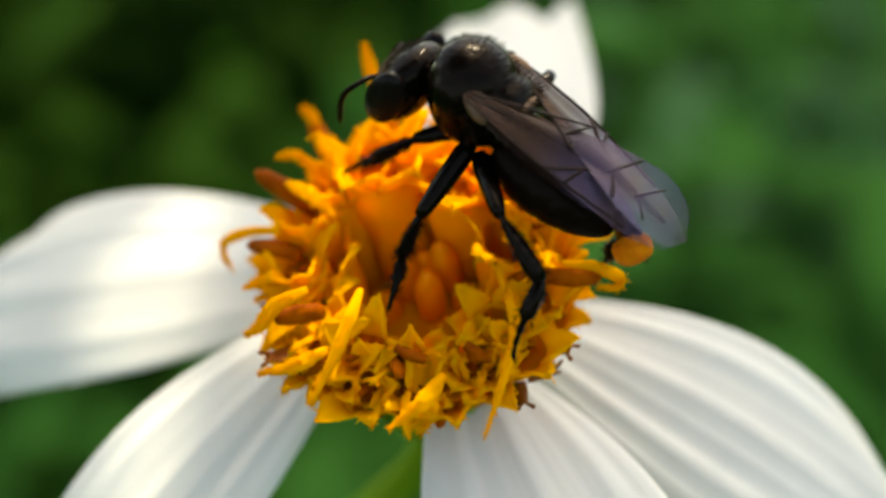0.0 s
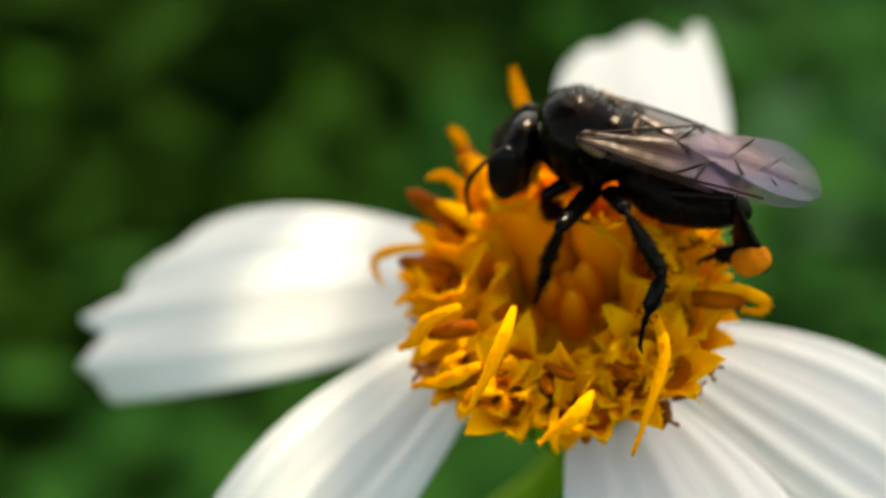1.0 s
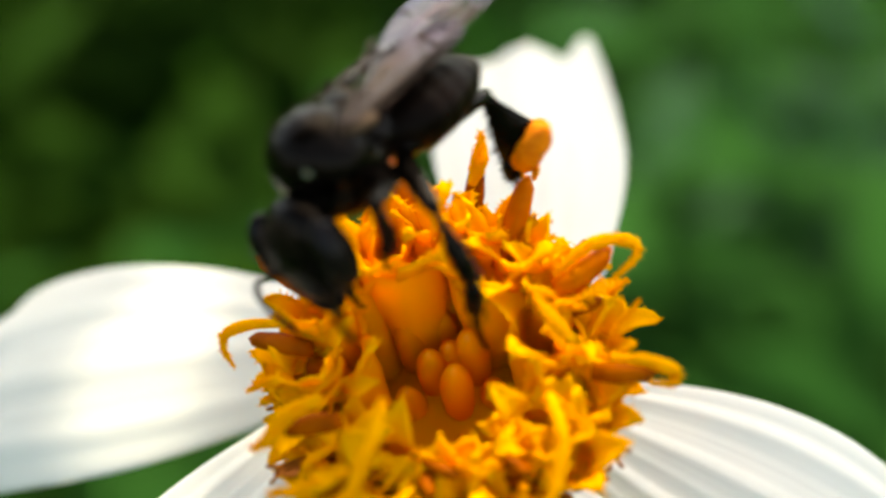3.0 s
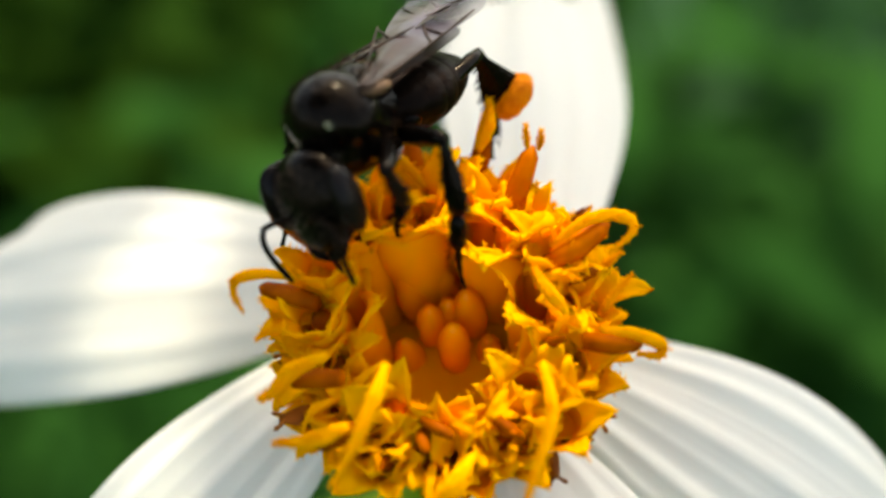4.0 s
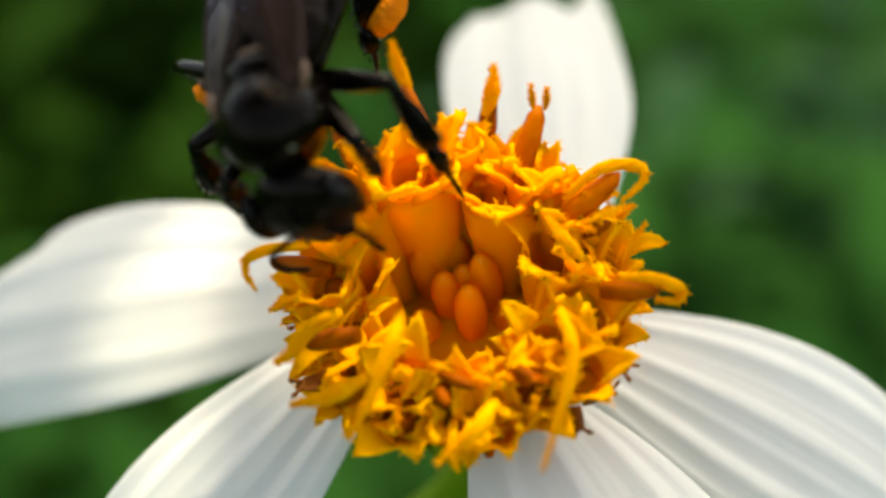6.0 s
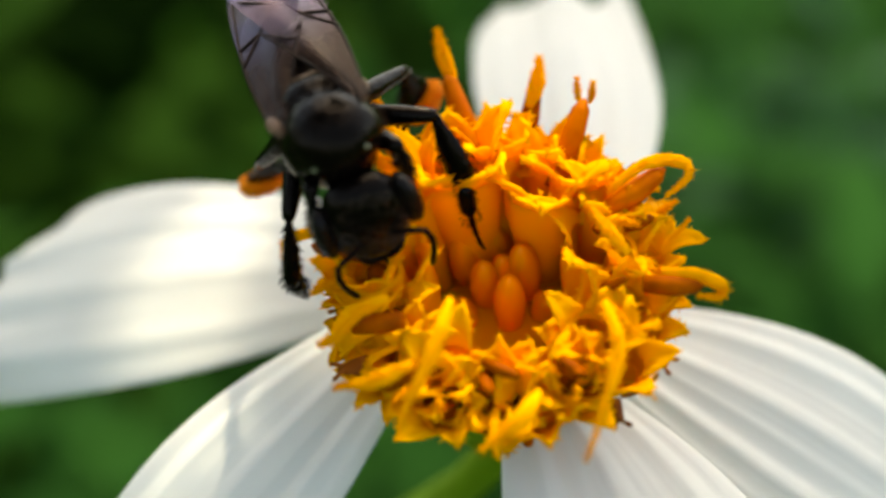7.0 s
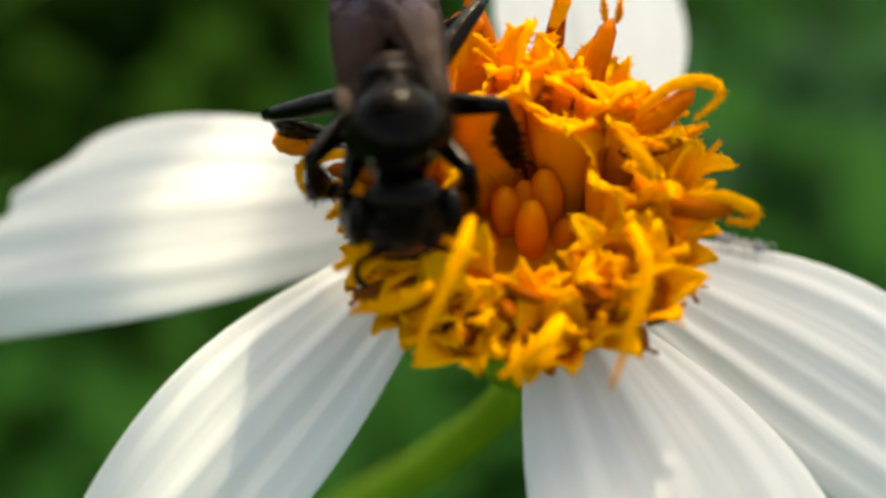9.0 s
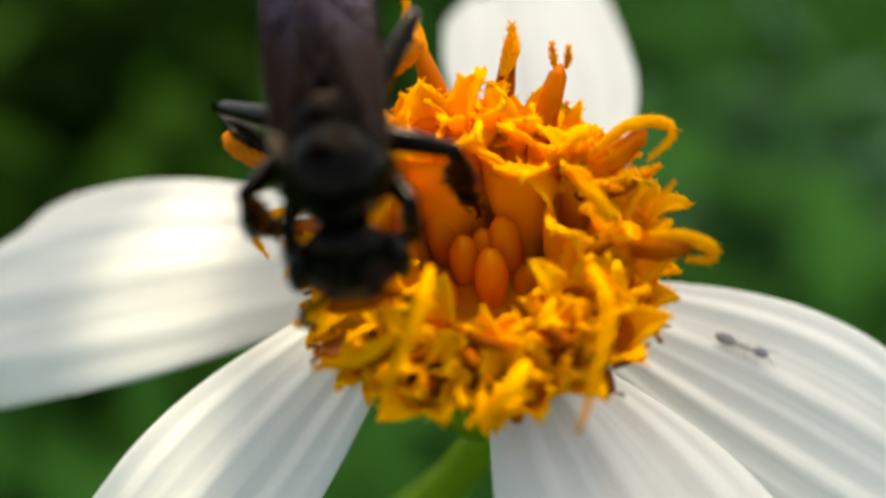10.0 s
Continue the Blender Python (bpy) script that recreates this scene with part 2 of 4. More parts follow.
bract = bract_mesh(2.6, 0.9)
for k in range(9):
    part("bract", bract, flower, pose(0, 0, 0, 0, 0, k * 40 + 8) @ mm(1.0, 0, -1.7, 0, 12, 0))
stem_pts = [(0, 0, -2.1), (-0.45, 0.0, -3.2), (-1.35, 0.62, -5.5), (-3.15, 2.23, -10), (-5.4, 4.1, -15), (-8.4, 6.5, -22), (-14, 10, -35), (-22, 14, -60), (-26, 16, -120), (-26, 16, -330)]
part("stem", build("stem", *tube(stem_pts, [0.5, 0.42, 0.42, 0.5, 0.6, 0.7, 0.8, 1.0, 1.2, 1.4], 12), GREEN), flower)


def lobe(a, w, ln, bend, cupping, z0, r0, twist):
    """One pointed corolla lobe at angle a round a throat of radius r0."""
    verts, faces = [], []
    n = 7
    r, z = r0 - 0.03, z0 - 0.05
    for i in range(n + 1):
        s = i / n
        b = 0.25 + (bend - 0.25) * s
        hw = w * (1 - s ** 2.3) ** 0.9 + 0.01
        for v in (-1, -0.5, 0, 0.5, 1):
            tan = Vector((-math.sin(a + twist * s), math.cos(a + twist * s), 0))
            rad = Vector((math.cos(a), math.sin(a), 0))
            nrm = Vector((0, 0, math.sin(b))) - rad * math.cos(b)
            wob = 0.035 * math.sin(7 * s + 5 * v + a * 9) * (0.3 + s)
            verts.append(rad * r + Vector((0, 0, z)) + tan * hw * v + nrm * (cupping * v * v * hw + wob))
        r += ln / n * math.sin(b)
        z += ln / n * math.cos(b)
    for i in range(n):
        for j in range(4):
            k = i * 5 + j
            faces.append((k, k + 1, k + 6, k + 5))
    return verts, faces


def corolla_mesh(length, seed, openness, wide=0.46):
    r = random.Random(seed)
    rings = [(0.0, 0.45), (0.25, 0.5), (0.5, 0.7), (0.75, 0.93), (0.92, 1.0), (1.0, 1.0)]
    sides = 20
    verts, faces = [], []
    for s, q in rings:
        for k in range(sides):
            a = 2 * math.pi * k / sides
            rr = q * wide * (1 + 0.05 * math.cos(5 * a) * s)
            verts.append(Vector((math.cos(a) * rr, math.sin(a) * rr, s * length)))
    for i in range(len(rings) - 1):
        for k in range(sides):
            faces.append((i * sides + k, i * sides + (k + 1) % sides, (i + 1) * sides + (k + 1) % sides, (i + 1) * sides + k))
    pieces = [(verts, faces)]
    for k in range(5):
        a = 2 * math.pi * (k + 0.5) / 5 + r.uniform(-0.1, 0.1)
        pieces.append(lobe(a, 0.28 * r.uniform(0.75, 1.2), 0.66 * r.uniform(0.7, 1.3), openness * r.uniform(0.5, 1.5), r.uniform(0.1, 0.7), length, wide, r.uniform(-0.25, 0.25)))
    me = build("corolla", *joined(*pieces), COROLLA, thick=0.05)
    tips = []
    for lobe_verts, _ in pieces[1:]:
        for _ in range(26):
            i, e = r.randrange(2, 8), r.choice((0, 1, 3, 4))
            p = lobe_verts[i * 5 + e]
            out = (p - lobe_verts[i * 5 + 2]) * 0.6 + Vector((r.gauss(0, 0.05), r.gauss(0, 0.05), r.gauss(0.05, 0.04)))
            out = out.normalized() * r.uniform(0.05, 0.1)
            tips.append(tube([p, p + out], [0.018, 0.006], 3, False))
    fringe = build("fringe", *joined(*tips), LOBE)
    bm = bmesh.new()
    bm.from_mesh(me)
    bm.from_mesh(fringe)
    bm.to_mesh(me)
    bm.free()
    bpy.data.meshes.remove(fringe)
    me.polygons.foreach_set("use_smooth", [True] * len(me.polygons))
    me.materials.append(LOBE)
    for p in me.polygons:
        if p.center.z > length * 0.97 * MM:
            p.material_index = 1
    return me


def anther_mesh(length, r, mat):
    v, f = tube([(0, 0, 0), (0, 0, length * 0.5), (0.02, 0, length * 0.88), (0.02, 0, length)], [r * 0.8, r, r * 0.72, r * 0.12], 10)
    v = [Vector((p.x * (1 + 0.1 * math.cos(5 * math.atan2(p.y, p.x))), p.y, p.z)) for p in v]
    return build("anther_tube", v, f, mat)


def curve(points, n):
    """A smooth line through points."""
    pts = [Vector(p) for p in points]
    ext = [pts[0] * 2 - pts[1], *pts, pts[-1] * 2 - pts[-2]]
    out = []
    for i in range(n + 1):
        u = i / n * (len(pts) - 1)
        k = min(int(u), len(pts) - 2)
        t = u - k
        a, b, c, d = ext[k:k + 4]
        out.append(0.5 * (2 * b + (c - a) * t + (2 * a - 5 * b + 4 * c - d) * t * t + (3 * b - a - 3 * c + d) * t ** 3))
    return out


def strap(points, width, seed, bristles=120):
    """A hairy style branch along points, tapered towards its end."""
    r = random.Random(seed)
    line = curve(points, 12)
    rad = [width * (0.9 + 0.08 * math.sin(i * 2.3 + seed)) * min(1, 0.45 + i / 6) * (1 - 0.85 * max(0, i / 12 - 0.5) / 0.5) + 0.012 for i in range(13)]
    rad = [q * 0.8 for q in rad]
    pieces = [tube(line, rad, 8)]
    turn = Vector((r.gauss(0, 0.4), r.gauss(-0.6, 0.3), 1)).normalized()
    flat = []
    for i, p in enumerate(pieces[0][0]):
        o = p - line[i // 8]
        flat.append(line[i // 8] + o * 1.15 - turn * o.dot(turn) * 0.85)
    pieces[0] = (flat, pieces[0][1])
    for _ in range(bristles):
        i = r.randrange(1, 12)
        d = (line[i + 1] - line[i]).normalized()
        o = Vector((r.gauss(0, 1), r.gauss(0, 1), r.gauss(0, 1)))
        o = (o - d * o.dot(d)).normalized()
        p = line[i].lerp(line[i + 1], r.random())
        pieces.append(tube([p, p + (o + d * 0.7) * (rad[i] + 0.04)], [0.013, 0.004], 3, False))
    return build("style", *joined(*pieces), STYLE)


def bud_mesh(length, r):
    v, f = blob(length / 2, r, r, 14, 20, lambda s: 0.6 + 0.4 * min(1, s * 1.5))
    out = []
    for p in v:
        a = math.atan2(p.z, p.y)
        g = 1 - 0.08 * max(0, p.x / length * 2) ** 2 * (0.5 + 0.5 * math.cos(5 * a))
        out.append(Vector((p.y * g, p.z * g, p.x + length / 2)))
    return build("bud_floret", out, f, BUD)


COROLLAS = [corolla_mesh(2.6, 100 + k, o) for k, o in enumerate((0.7, 1.0, 1.3, 1.5, 1.1, 1.8, 0.9, 1.4))]
ANTHERS = [anther_mesh(1.0, 0.24, ANTHER), anther_mesh(1.0, 0.2, AMBER)]
STYLES = [strap(p, 0.10, 40 + k, 40) for k, p in enumerate(([(0, 0, -0.1), (0.1, 0, 0.35), (0.3, 0.05, 0.7)], [(0, 0, -0.1), (0.15, 0, 0.3), (0.55, 0, 0.4), (0.85, 0.1, 0.2)], [(0, 0, -0.1), (0.2, 0, 0.25), (0.55, 0, 0.15), (0.6, 0, -0.2)]))]
rnd = random.Random(7)


def floret(base, tip, kind, spin, anther=0.0, style=-1, dark=0):
    """A disc floret whose throat ends at tip."""
    b, t = Vector(base), Vector(tip)
    ob = part("disc_floret", COROLLAS[kind % len(COROLLAS)], flower, aim(b, t, spin))
    ob.scale = (1, 1, (t - b).length / 2.6)
    if anther:
        a = part("anther_tube", ANTHERS[dark], ob, mm(0, 0, 2.2))
        a.scale = (1, 1, anther)
        if style >= 0:
            part("style", STYLES[style], ob, mm(0.02, 0, 2.2 + anther) @ pose(0, 0, 0, 0, 0, 70 * style))
            part("style", STYLES[style], ob, mm(-0.02, 0, 2.2 + anther) @ pose(0, 0, 0, 0, 0, 70 * style + 180))
    return ob


# rings of florets: base radius, throat radius, height at the back and the front, count
for rb, rt, zb, zf, count, off in ((1.2, 1.78, 3.3, 1.8, 7, 0.25), (1.5, 2.2, 3.05, 2.4, 16, 0.0), (1.6, 2.5, 2.15, 2.24, 21, 0.5)):
    for k in range(count):
        a = 2 * math.pi * (k + off + rnd.uniform(-0.2, 0.2)) / count
        back = 0.5 + 0.5 * math.sin(a)
        r2 = rt + rnd.uniform(-0.15, 0.15) + (0.0 if rt > 2 else 0.3) * (1 - back)
        z2 = zf + (zb - zf) * back + rnd.uniform(-0.2, 0.2)
        shown = rnd.random()
        ob = floret((rb * math.cos(a), rb * math.sin(a), 0.4), (r2 * math.cos(a), r2 * math.sin(a), z2), rnd.choice((0, 1, 4, 6)) if rt > 2.5 and back < 0.35 else rnd.randrange(8), rnd.uniform(0, 72), rnd.uniform(0.35, 0.7) if shown < 0.6 and rt > 2 else 0, rnd.choice((-1, -1, 0, 1, 2)), int(rnd.random() < 0.3))
        if rt < 2:
            ob.scale = (1.25 + 0.35 * back, 1.25 + 0.35 * back, ob.scale[2])

# buds in the hollow middle
BUDS = [bud_mesh(1.8, 0.31), bud_mesh(1.7, 0.29)]
for k, (x, y, h) in enumerate(((0.05, -0.15, 0.2), (-0.36, 0.5, 0.15), (0.46, 0.56, 0.2), (0.08, 0.72, 0.0), (-0.66, 1.05, 0.1), (-0.02, 1.3, 0.1), (-0.75, 0.0, -0.5), (0.75, 0.0, -0.5))):
    part("bud_floret", BUDS[k % 2], flower, mm(x * 0.92, 0.1 + y * 0.92, 0.48 + h, rnd.uniform(-5, 5), rnd.uniform(-5, 5), rnd.uniform(0, 72)))


def anther(p, q, r, mat):
    ob = part("anther_tube", anther_mesh((Vector(q) - Vector(p)).length, r, mat), flower, aim(p, q))
    return ob


def style(points, width=0.13):
    part("style", strap(points, width, len(bpy.data.meshes), 150), flower)


# anther tubes and style branches that stand out of the disc
style([(-0.70, -1.76, 4.20), (-0.85, -2.34, 4.20), (-1.17, -2.92, 3.90), (-1.61, -3.41, 3.40)], 0.14)
style([(1.66, -1.34, 3.30), (1.79, -2.39, 3.50), (1.53, -3.19, 3.30), (1.14, -3.89, 2.70)], 0.15)
style([(2.11, -0.58, 3.50), (1.81, -0.30, 3.80), (1.62, 0.10, 3.80)], 0.13)
style([(0.52, -2.82, 3.05), (0.20, -3.36, 3.15), (-0.40, -3.62, 2.85)], 0.17)
style([(-2.30, 1.49, 3.50), (-1.77, 0.86, 3.80), (-1.32, 0.36, 3.70)], 0.17)
style([(-2.40, 0.52, 3.30), (-3.09, 0.93, 2.90), (-3.69, 1.12, 2.50), (-3.78, 0.94, 2.30), (-3.60, 0.63, 2.20)], 0.11)
anther((-2.10, 0.15, 3.05), (-3.20, 0.80, 2.72), 0.18, ANTHER)
style([(1.91, 0.76, 3.45), (2.42, 1.01, 3.75), (2.91, 1.13, 3.75), (3.26, 1.04, 3.65), (3.20, 0.82, 3.55), (2.84, 0.58, 3.45)], 0.12)
anther((1.79, 0.55, 3.15), (2.89, 1.05, 3.60), 0.21, AMBER)
style([(2.63, -0.65, 3.05), (3.13, -0.76, 3.05), (3.59, -0.81, 2.75), (3.52, -0.96, 2.65), (3.21, -0.89, 2.65)], 0.13)
anther((2.33, -0.75, 2.90), (3.28, -0.92, 2.90), 0.18, ANTHER)
anther((1.04, 1.55, 2.80), (1.71, 2.56, 3.90), 0.22, AMBER)
style([(1.58, 2.55, 3.80), (1.57, 2.70, 3.95), (1.57, 2.85, 4.15)], 0.05)
style([(1.76, 2.55, 3.80), (1.80, 2.61, 3.95), (1.84, 2.70, 4.15)], 0.05)
anther((0.56, 2.45, 2.85), (0.89, 3.20, 3.75), 0.18, ANTHER)
style([(0.71, 2.85, 3.55), (0.90, 3.17, 3.85), (0.96, 3.56, 4.05)], 0.17)
anther((-0.32, 2.35, 2.90), (-0.67, 3.53, 3.90), 0.2, AMBER)
style([(-0.58, 3.35, 3.75), (-0.74, 3.82, 4.05), (-0.83, 4.26, 4.30)], 0.16)
style([(-1.72, -1.24, 3.70), (-2.30, -1.45, 3.60), (-2.64, -1.66, 3.30), (-2.92, -1.69, 3.20)], 0.16)
anther((-1.52, -1.58, 3.50), (-2.44, -1.32, 3.10), 0.18, ANTHER)
style([(-1.34, -2.48, 3.60), (-1.98, -2.54, 3.30), (-2.64, -2.40, 3.00)], 0.17)
anther((-1.28, -2.40, 3.35), (-1.92, -2.54, 3.10), 0.17, ANTHER)
anther((-1.60, 2.78, 2.20), (-2.04, 3.51, 3.10), 0.2, AMBER)
style([(-1.95, 3.38, 2.95), (-2.07, 3.58, 3.20), (-2.20, 3.68, 3.30)], 0.14)
anther((-1.82, 1.15, 3.02), (-2.92, 1.80, 3.62), 0.21, ANTHER)
style([(-1.77, 1.75, 3.42), (-2.12, 2.00, 3.67), (-2.52, 2.10, 3.62)], 0.13)
for p, q in (((-0.11, -1.63, 2.03), (-0.12, -2.08, 2.69)), ((0.94, -1.65, 1.79), (1.11, -2.13, 2.40)), ((0.68, -1.96, 1.54), (0.82, -2.52, 2.10)), ((0.21, -2.21, 1.19), (0.26, -2.86, 1.65)), ((-0.81, -2.06, 1.23), (-0.97, -2.68, 1.71)), ((1.37, -1.79, 1.03), (1.68, -2.40, 1.45)), ((2.01, -0.43, 1.63), (2.41, -0.72, 2.26)), ((-0.33, -2.08, 1.48), (-0.39, -2.67, 2.02)), ((-1.18, -1.68, 1.58), (-1.41, -2.19, 2.15))):
    anther(p, q, 0.13, ANTHER)
for p, q in (((-0.3, -2.05, 2.9), (0.23, -2.44, 2.95)), ((0.89, -2.1, 2.9), (1.30, -2.42, 2.75)), ((2.13, 0.40, 2.95), (2.66, 0.53, 3.0))):
    anther(p, q, 0.11, ANTHER)


def scale_mesh(length, width):
    """A dry chaffy scale that ends in two awns."""
    verts, faces = [], []
    for i in range(6):
        s = i / 5
        w = width * (1 - 0.8 * s ** 1.5)
        for v in (-1, 0, 1):
            verts.append((0.08 * (1 - v * v) + 0.15 * s * s, v * w / 2, length * s))
    for i in range(5):
        for j in range(2):
            a = i * 3 + j
            faces.append((a, a + 1, a + 4, a + 3))
    awns = [tube([(0.1, -0.05, length * 0.85), (0.2, -0.16, length * 1.25)], [0.035, 0.01], 4), tube([(0.1, 0.05, length * 0.85), (0.28, 0.14, length * 1.2)], [0.035, 0.01], 4)]
    return build("scale", *joined((verts, faces), *awns), CHAFF, thick=0.04)


SCALE = scale_mesh(0.5, 0.4)
for p, q in (((2.2, -1.5, 2.1), (2.72, -1.74, 1.90)), ((1.9, -2.1, 1.8), (2.36, -2.04, 1.65)), ((1.6, -2.2, 1.7), (1.74, -2.62, 1.65)), ((-2.3, -0.3, 2.3), (-3.18, -0.17, 2.2)), ((-2.2, -1.6, 2.4), (-2.75, -1.75, 2.7)), ((2.1, 1.9, 2.3), (2.4, 2.2, 2.85)), ((2.3, 0.6, 2.5), (2.9, 0.6, 2.6)), ((-2.4, 0.2, 1.9), (-3.1, 0.3, 1.7))):
    part("scale", SCALE, flower, aim(p, q, rnd.uniform(0, 360)))

# short style branches and dark anther tips scattered over the open florets
for k in range(30):
    a = rnd.uniform(0, 6.283)
    r0 = rnd.uniform(2.0, 3.1)
    z0 = 3.25 - 0.75 * max(0, r0 - 2.1) + rnd.uniform(-0.15, 0.25) - (0.25 if math.sin(a) < 0 else 0)
    p = Vector((r0 * math.cos(a), r0 * math.sin(a), z0))
    out = Vector((math.cos(a + rnd.uniform(-0.9, 0.9)), math.sin(a + rnd.uniform(-0.9, 0.9)), rnd.uniform(-0.2, 0.7))).normalized()
    if k % 3:
        q = p + out * rnd.uniform(0.3, 0.6)
        style([p - out * 0.3 - Vector((0, 0, 0.25)), p, q - Vector((0, 0, rnd.uniform(-0.05, 0.3)))], rnd.uniform(0.06, 0.11))
    else:
        anther(p - out * 0.35 - Vector((0, 0, 0.2)), p + out * 0.15, rnd.uniform(0.07, 0.12), ANTHER)


# ---- bee ----
bee = thing("stingless_bee", mm(0, 0, 6), "small black bee with smoky wings and orange pollen loads", "bee")


def merged(lobes, centre, rings=34, sides=44, sharp=14.0):
    """One smooth closed body round several ellipsoids (centre, radii), seen from a middle point."""
    verts, faces = [], []
    c0 = Vector(centre)
    for i in range(rings + 1):
        th = math.pi * i / rings
        for j in range(sides):
            a = 2 * math.pi * j / sides
            d = Vector((-math.cos(th), math.cos(a) * max(math.sin(th), 0.01), math.sin(a) * max(math.sin(th), 0.01))).normalized()
            total = 0.0
            for c, q in lobes:
                o = [(c0[k] - c[k]) / q[k] for k in range(3)]
                e = [d[k] / q[k] for k in range(3)]
                aa = sum(v * v for v in e)
                bb = sum(v * w for v, w in zip(o, e))
                cc = sum(v * v for v in o) - 1
                disc = bb * bb - aa * cc
                if disc > 0:
                    total += math.exp(sharp * (-bb + math.sqrt(disc)) / aa)
            verts.append(c0 + d * (math.log(max(total, 1.2)) / sharp))
    for i in range(rings):
        for j in range(sides):
            faces.append((i * sides + j, i * sides + (j + 1) % sides, (i + 1) * sides + (j + 1) % sides, (i + 1) * sides + j))
    faces.append(tuple(range(sides))[::-1])
    faces.append(tuple(rings * sides + j for j in range(sides)))
    return verts, faces


thorax_bm = merged([((0.12, 0, 0.05), (0.74, 0.74, 0.66)), ((-0.62, 0, 0.2), (0.34, 0.56, 0.32)), ((-0.1, 0, -0.45), (0.8, 0.7, 0.66)), ((0.1, 0.56, -0.1), (0.4, 0.26, 0.34)), ((0.1, -0.56, -0.1), (0.4, 0.26, 0.34)), ((0.55, 0, -0.5), (0.38, 0.36, 0.34)), ((-0.9, 0, -0.35), (0.42, 0.46, 0.42))], (-0.05, 0, -0.18))
thorax = part("thorax", build("thorax", *thorax_bm, BLACK), bee)
rb = random.Random(3)


def hairs(count, rx, ry, rz, length, centre=(0, 0, 0), top=-0.2, front=-1.0):
    pieces = []
    while len(pieces) < count:
        d = Vector((rb.gauss(0, 1), rb.gauss(0, 1), rb.gauss(0, 1))).normalized()
        if d.z < top or d.x < front:
            continue
        p = Vector((d.x * rx, d.y * ry, d.z * rz)) + Vector(centre)
        q = p + (d + Vector((rb.uniform(-0.5, 0.1), rb.uniform(-0.3, 0.3), 0.1))) * length * rb.uniform(0.5, 1.1)
        pieces.append(tube([p, q], [0.008, 0.003], 3, False))
    return joined(*pieces)


part("hair", build("hair", *hairs(500, 0.78, 0.78, 0.68, 0.07, (0.1, 0, 0.03)), FUZZ), thorax)
part("hair", build("hair", *hairs(620, 0.66, 0.86, 0.66, 0.16, (-0.1, 0, -0.2), -0.8), FUZZ), thorax, None, "short brown hair along the sides")
part("hair", build("hair", *hairs(200, 0.34, 0.56, 0.3, 0.16, (-0.66, 0, 0.26)), FUZZ), thorax, None, "brush of short hair over the rear of the thorax")
for s in (-1, 1):
    part("spot", build("spot", *blob(0.04, 0.06, 0.09, 8, 12), SPOT), thorax, mm(0.68, s * 0.44, 0.1, s * 30, 0, s * 40), "pale spot on the collar")

part("scutellum", build("scutellum", *blob(0.1, 0.3, 0.05, 8, 16), PALE), thorax, mm(-0.92, 0, 0.36, 0, -50, 0), "tan hind edge of the thorax")

# the head is a broad disc that faces forward and down
head = part("head", build("head", *merged([((0, 0, 0.02), (0.44, 0.8, 0.76)), ((0.18, 0, -0.46), (0.3, 0.46, 0.4)), ((0.22, 0, 0.0), (0.28, 0.44, 0.46)), ((-0.1, 0, 0.5), (0.3, 0.5, 0.32))], (0.02, 0, 0)), BLACK), bee, mm(1.02, 0, -0.98, 0, 4, 0), "black head with a brown-grey downy face")
for s in (-1, 1):
    part("eye", build("eye", *blob(0.34, 0.2, 0.6, 14, 20), EYE), head, mm(0.08, s * 0.7, 0.06, 0, 0, s * 16))
    scape = curve([(0.4, s * 0.14, -0.12), (0.56, s * 0.42, -0.05), (0.66, s * 0.74, -0.12)], 8)
    part("scape", build("scape", *tube(scape, [0.05] * 8 + [0.04], 8), BROWN), head)
    flag = curve([(0.66, s * 0.74, -0.12), (0.74, s * 0.8, -0.32), (0.76, s * 0.76, -0.66), (0.68, s * 0.66, -1.15)], 20)
    part("antenna", build("antenna", *tube(flag, [0.05 + 0.006 * (-1) ** i for i in range(20)] + [0.03], 8), BROWN), head)
    jaw = curve([(0.2, s * 0.34, -0.6), (0.3, s * 0.28, -0.82), (0.34, s * 0.04, -0.92)], 8)
    part("mandible", build("mandible", *tube(jaw, [0.09, 0.1, 0.1, 0.09, 0.09, 0.08, 0.07, 0.06, 0.04], 8), BROWN), head, None, "brown mandible")
for y, z in ((0, 0.7), (0.13, 0.62), (-0.13, 0.62)):
    part("ocellus", build("ocellus", *blob(0.05, 0.05, 0.05, 6, 10), EYE), head, mm(0.02, y, z))
part("tongue", build("tongue", *tube(curve([(0.22, 0, -0.78), (0.26, 0, -1.0), (0.22, 0, -1.3)], 6), [0.08, 0.07, 0.06, 0.05, 0.045, 0.03, 0.015], 8), BROWN), head)
part("hair", build("hair", *hairs(1100, 0.46, 0.66, 0.82, 0.09, (0.06, 0, -0.08), -0.95, 0.25), DOWN), head, None, "brown-grey down over the face")
part("hair", build("hair", *hairs(260, 0.42, 0.8, 0.7, 0.08, (0, 0, 0.02), -0.3), FUZZ), head)

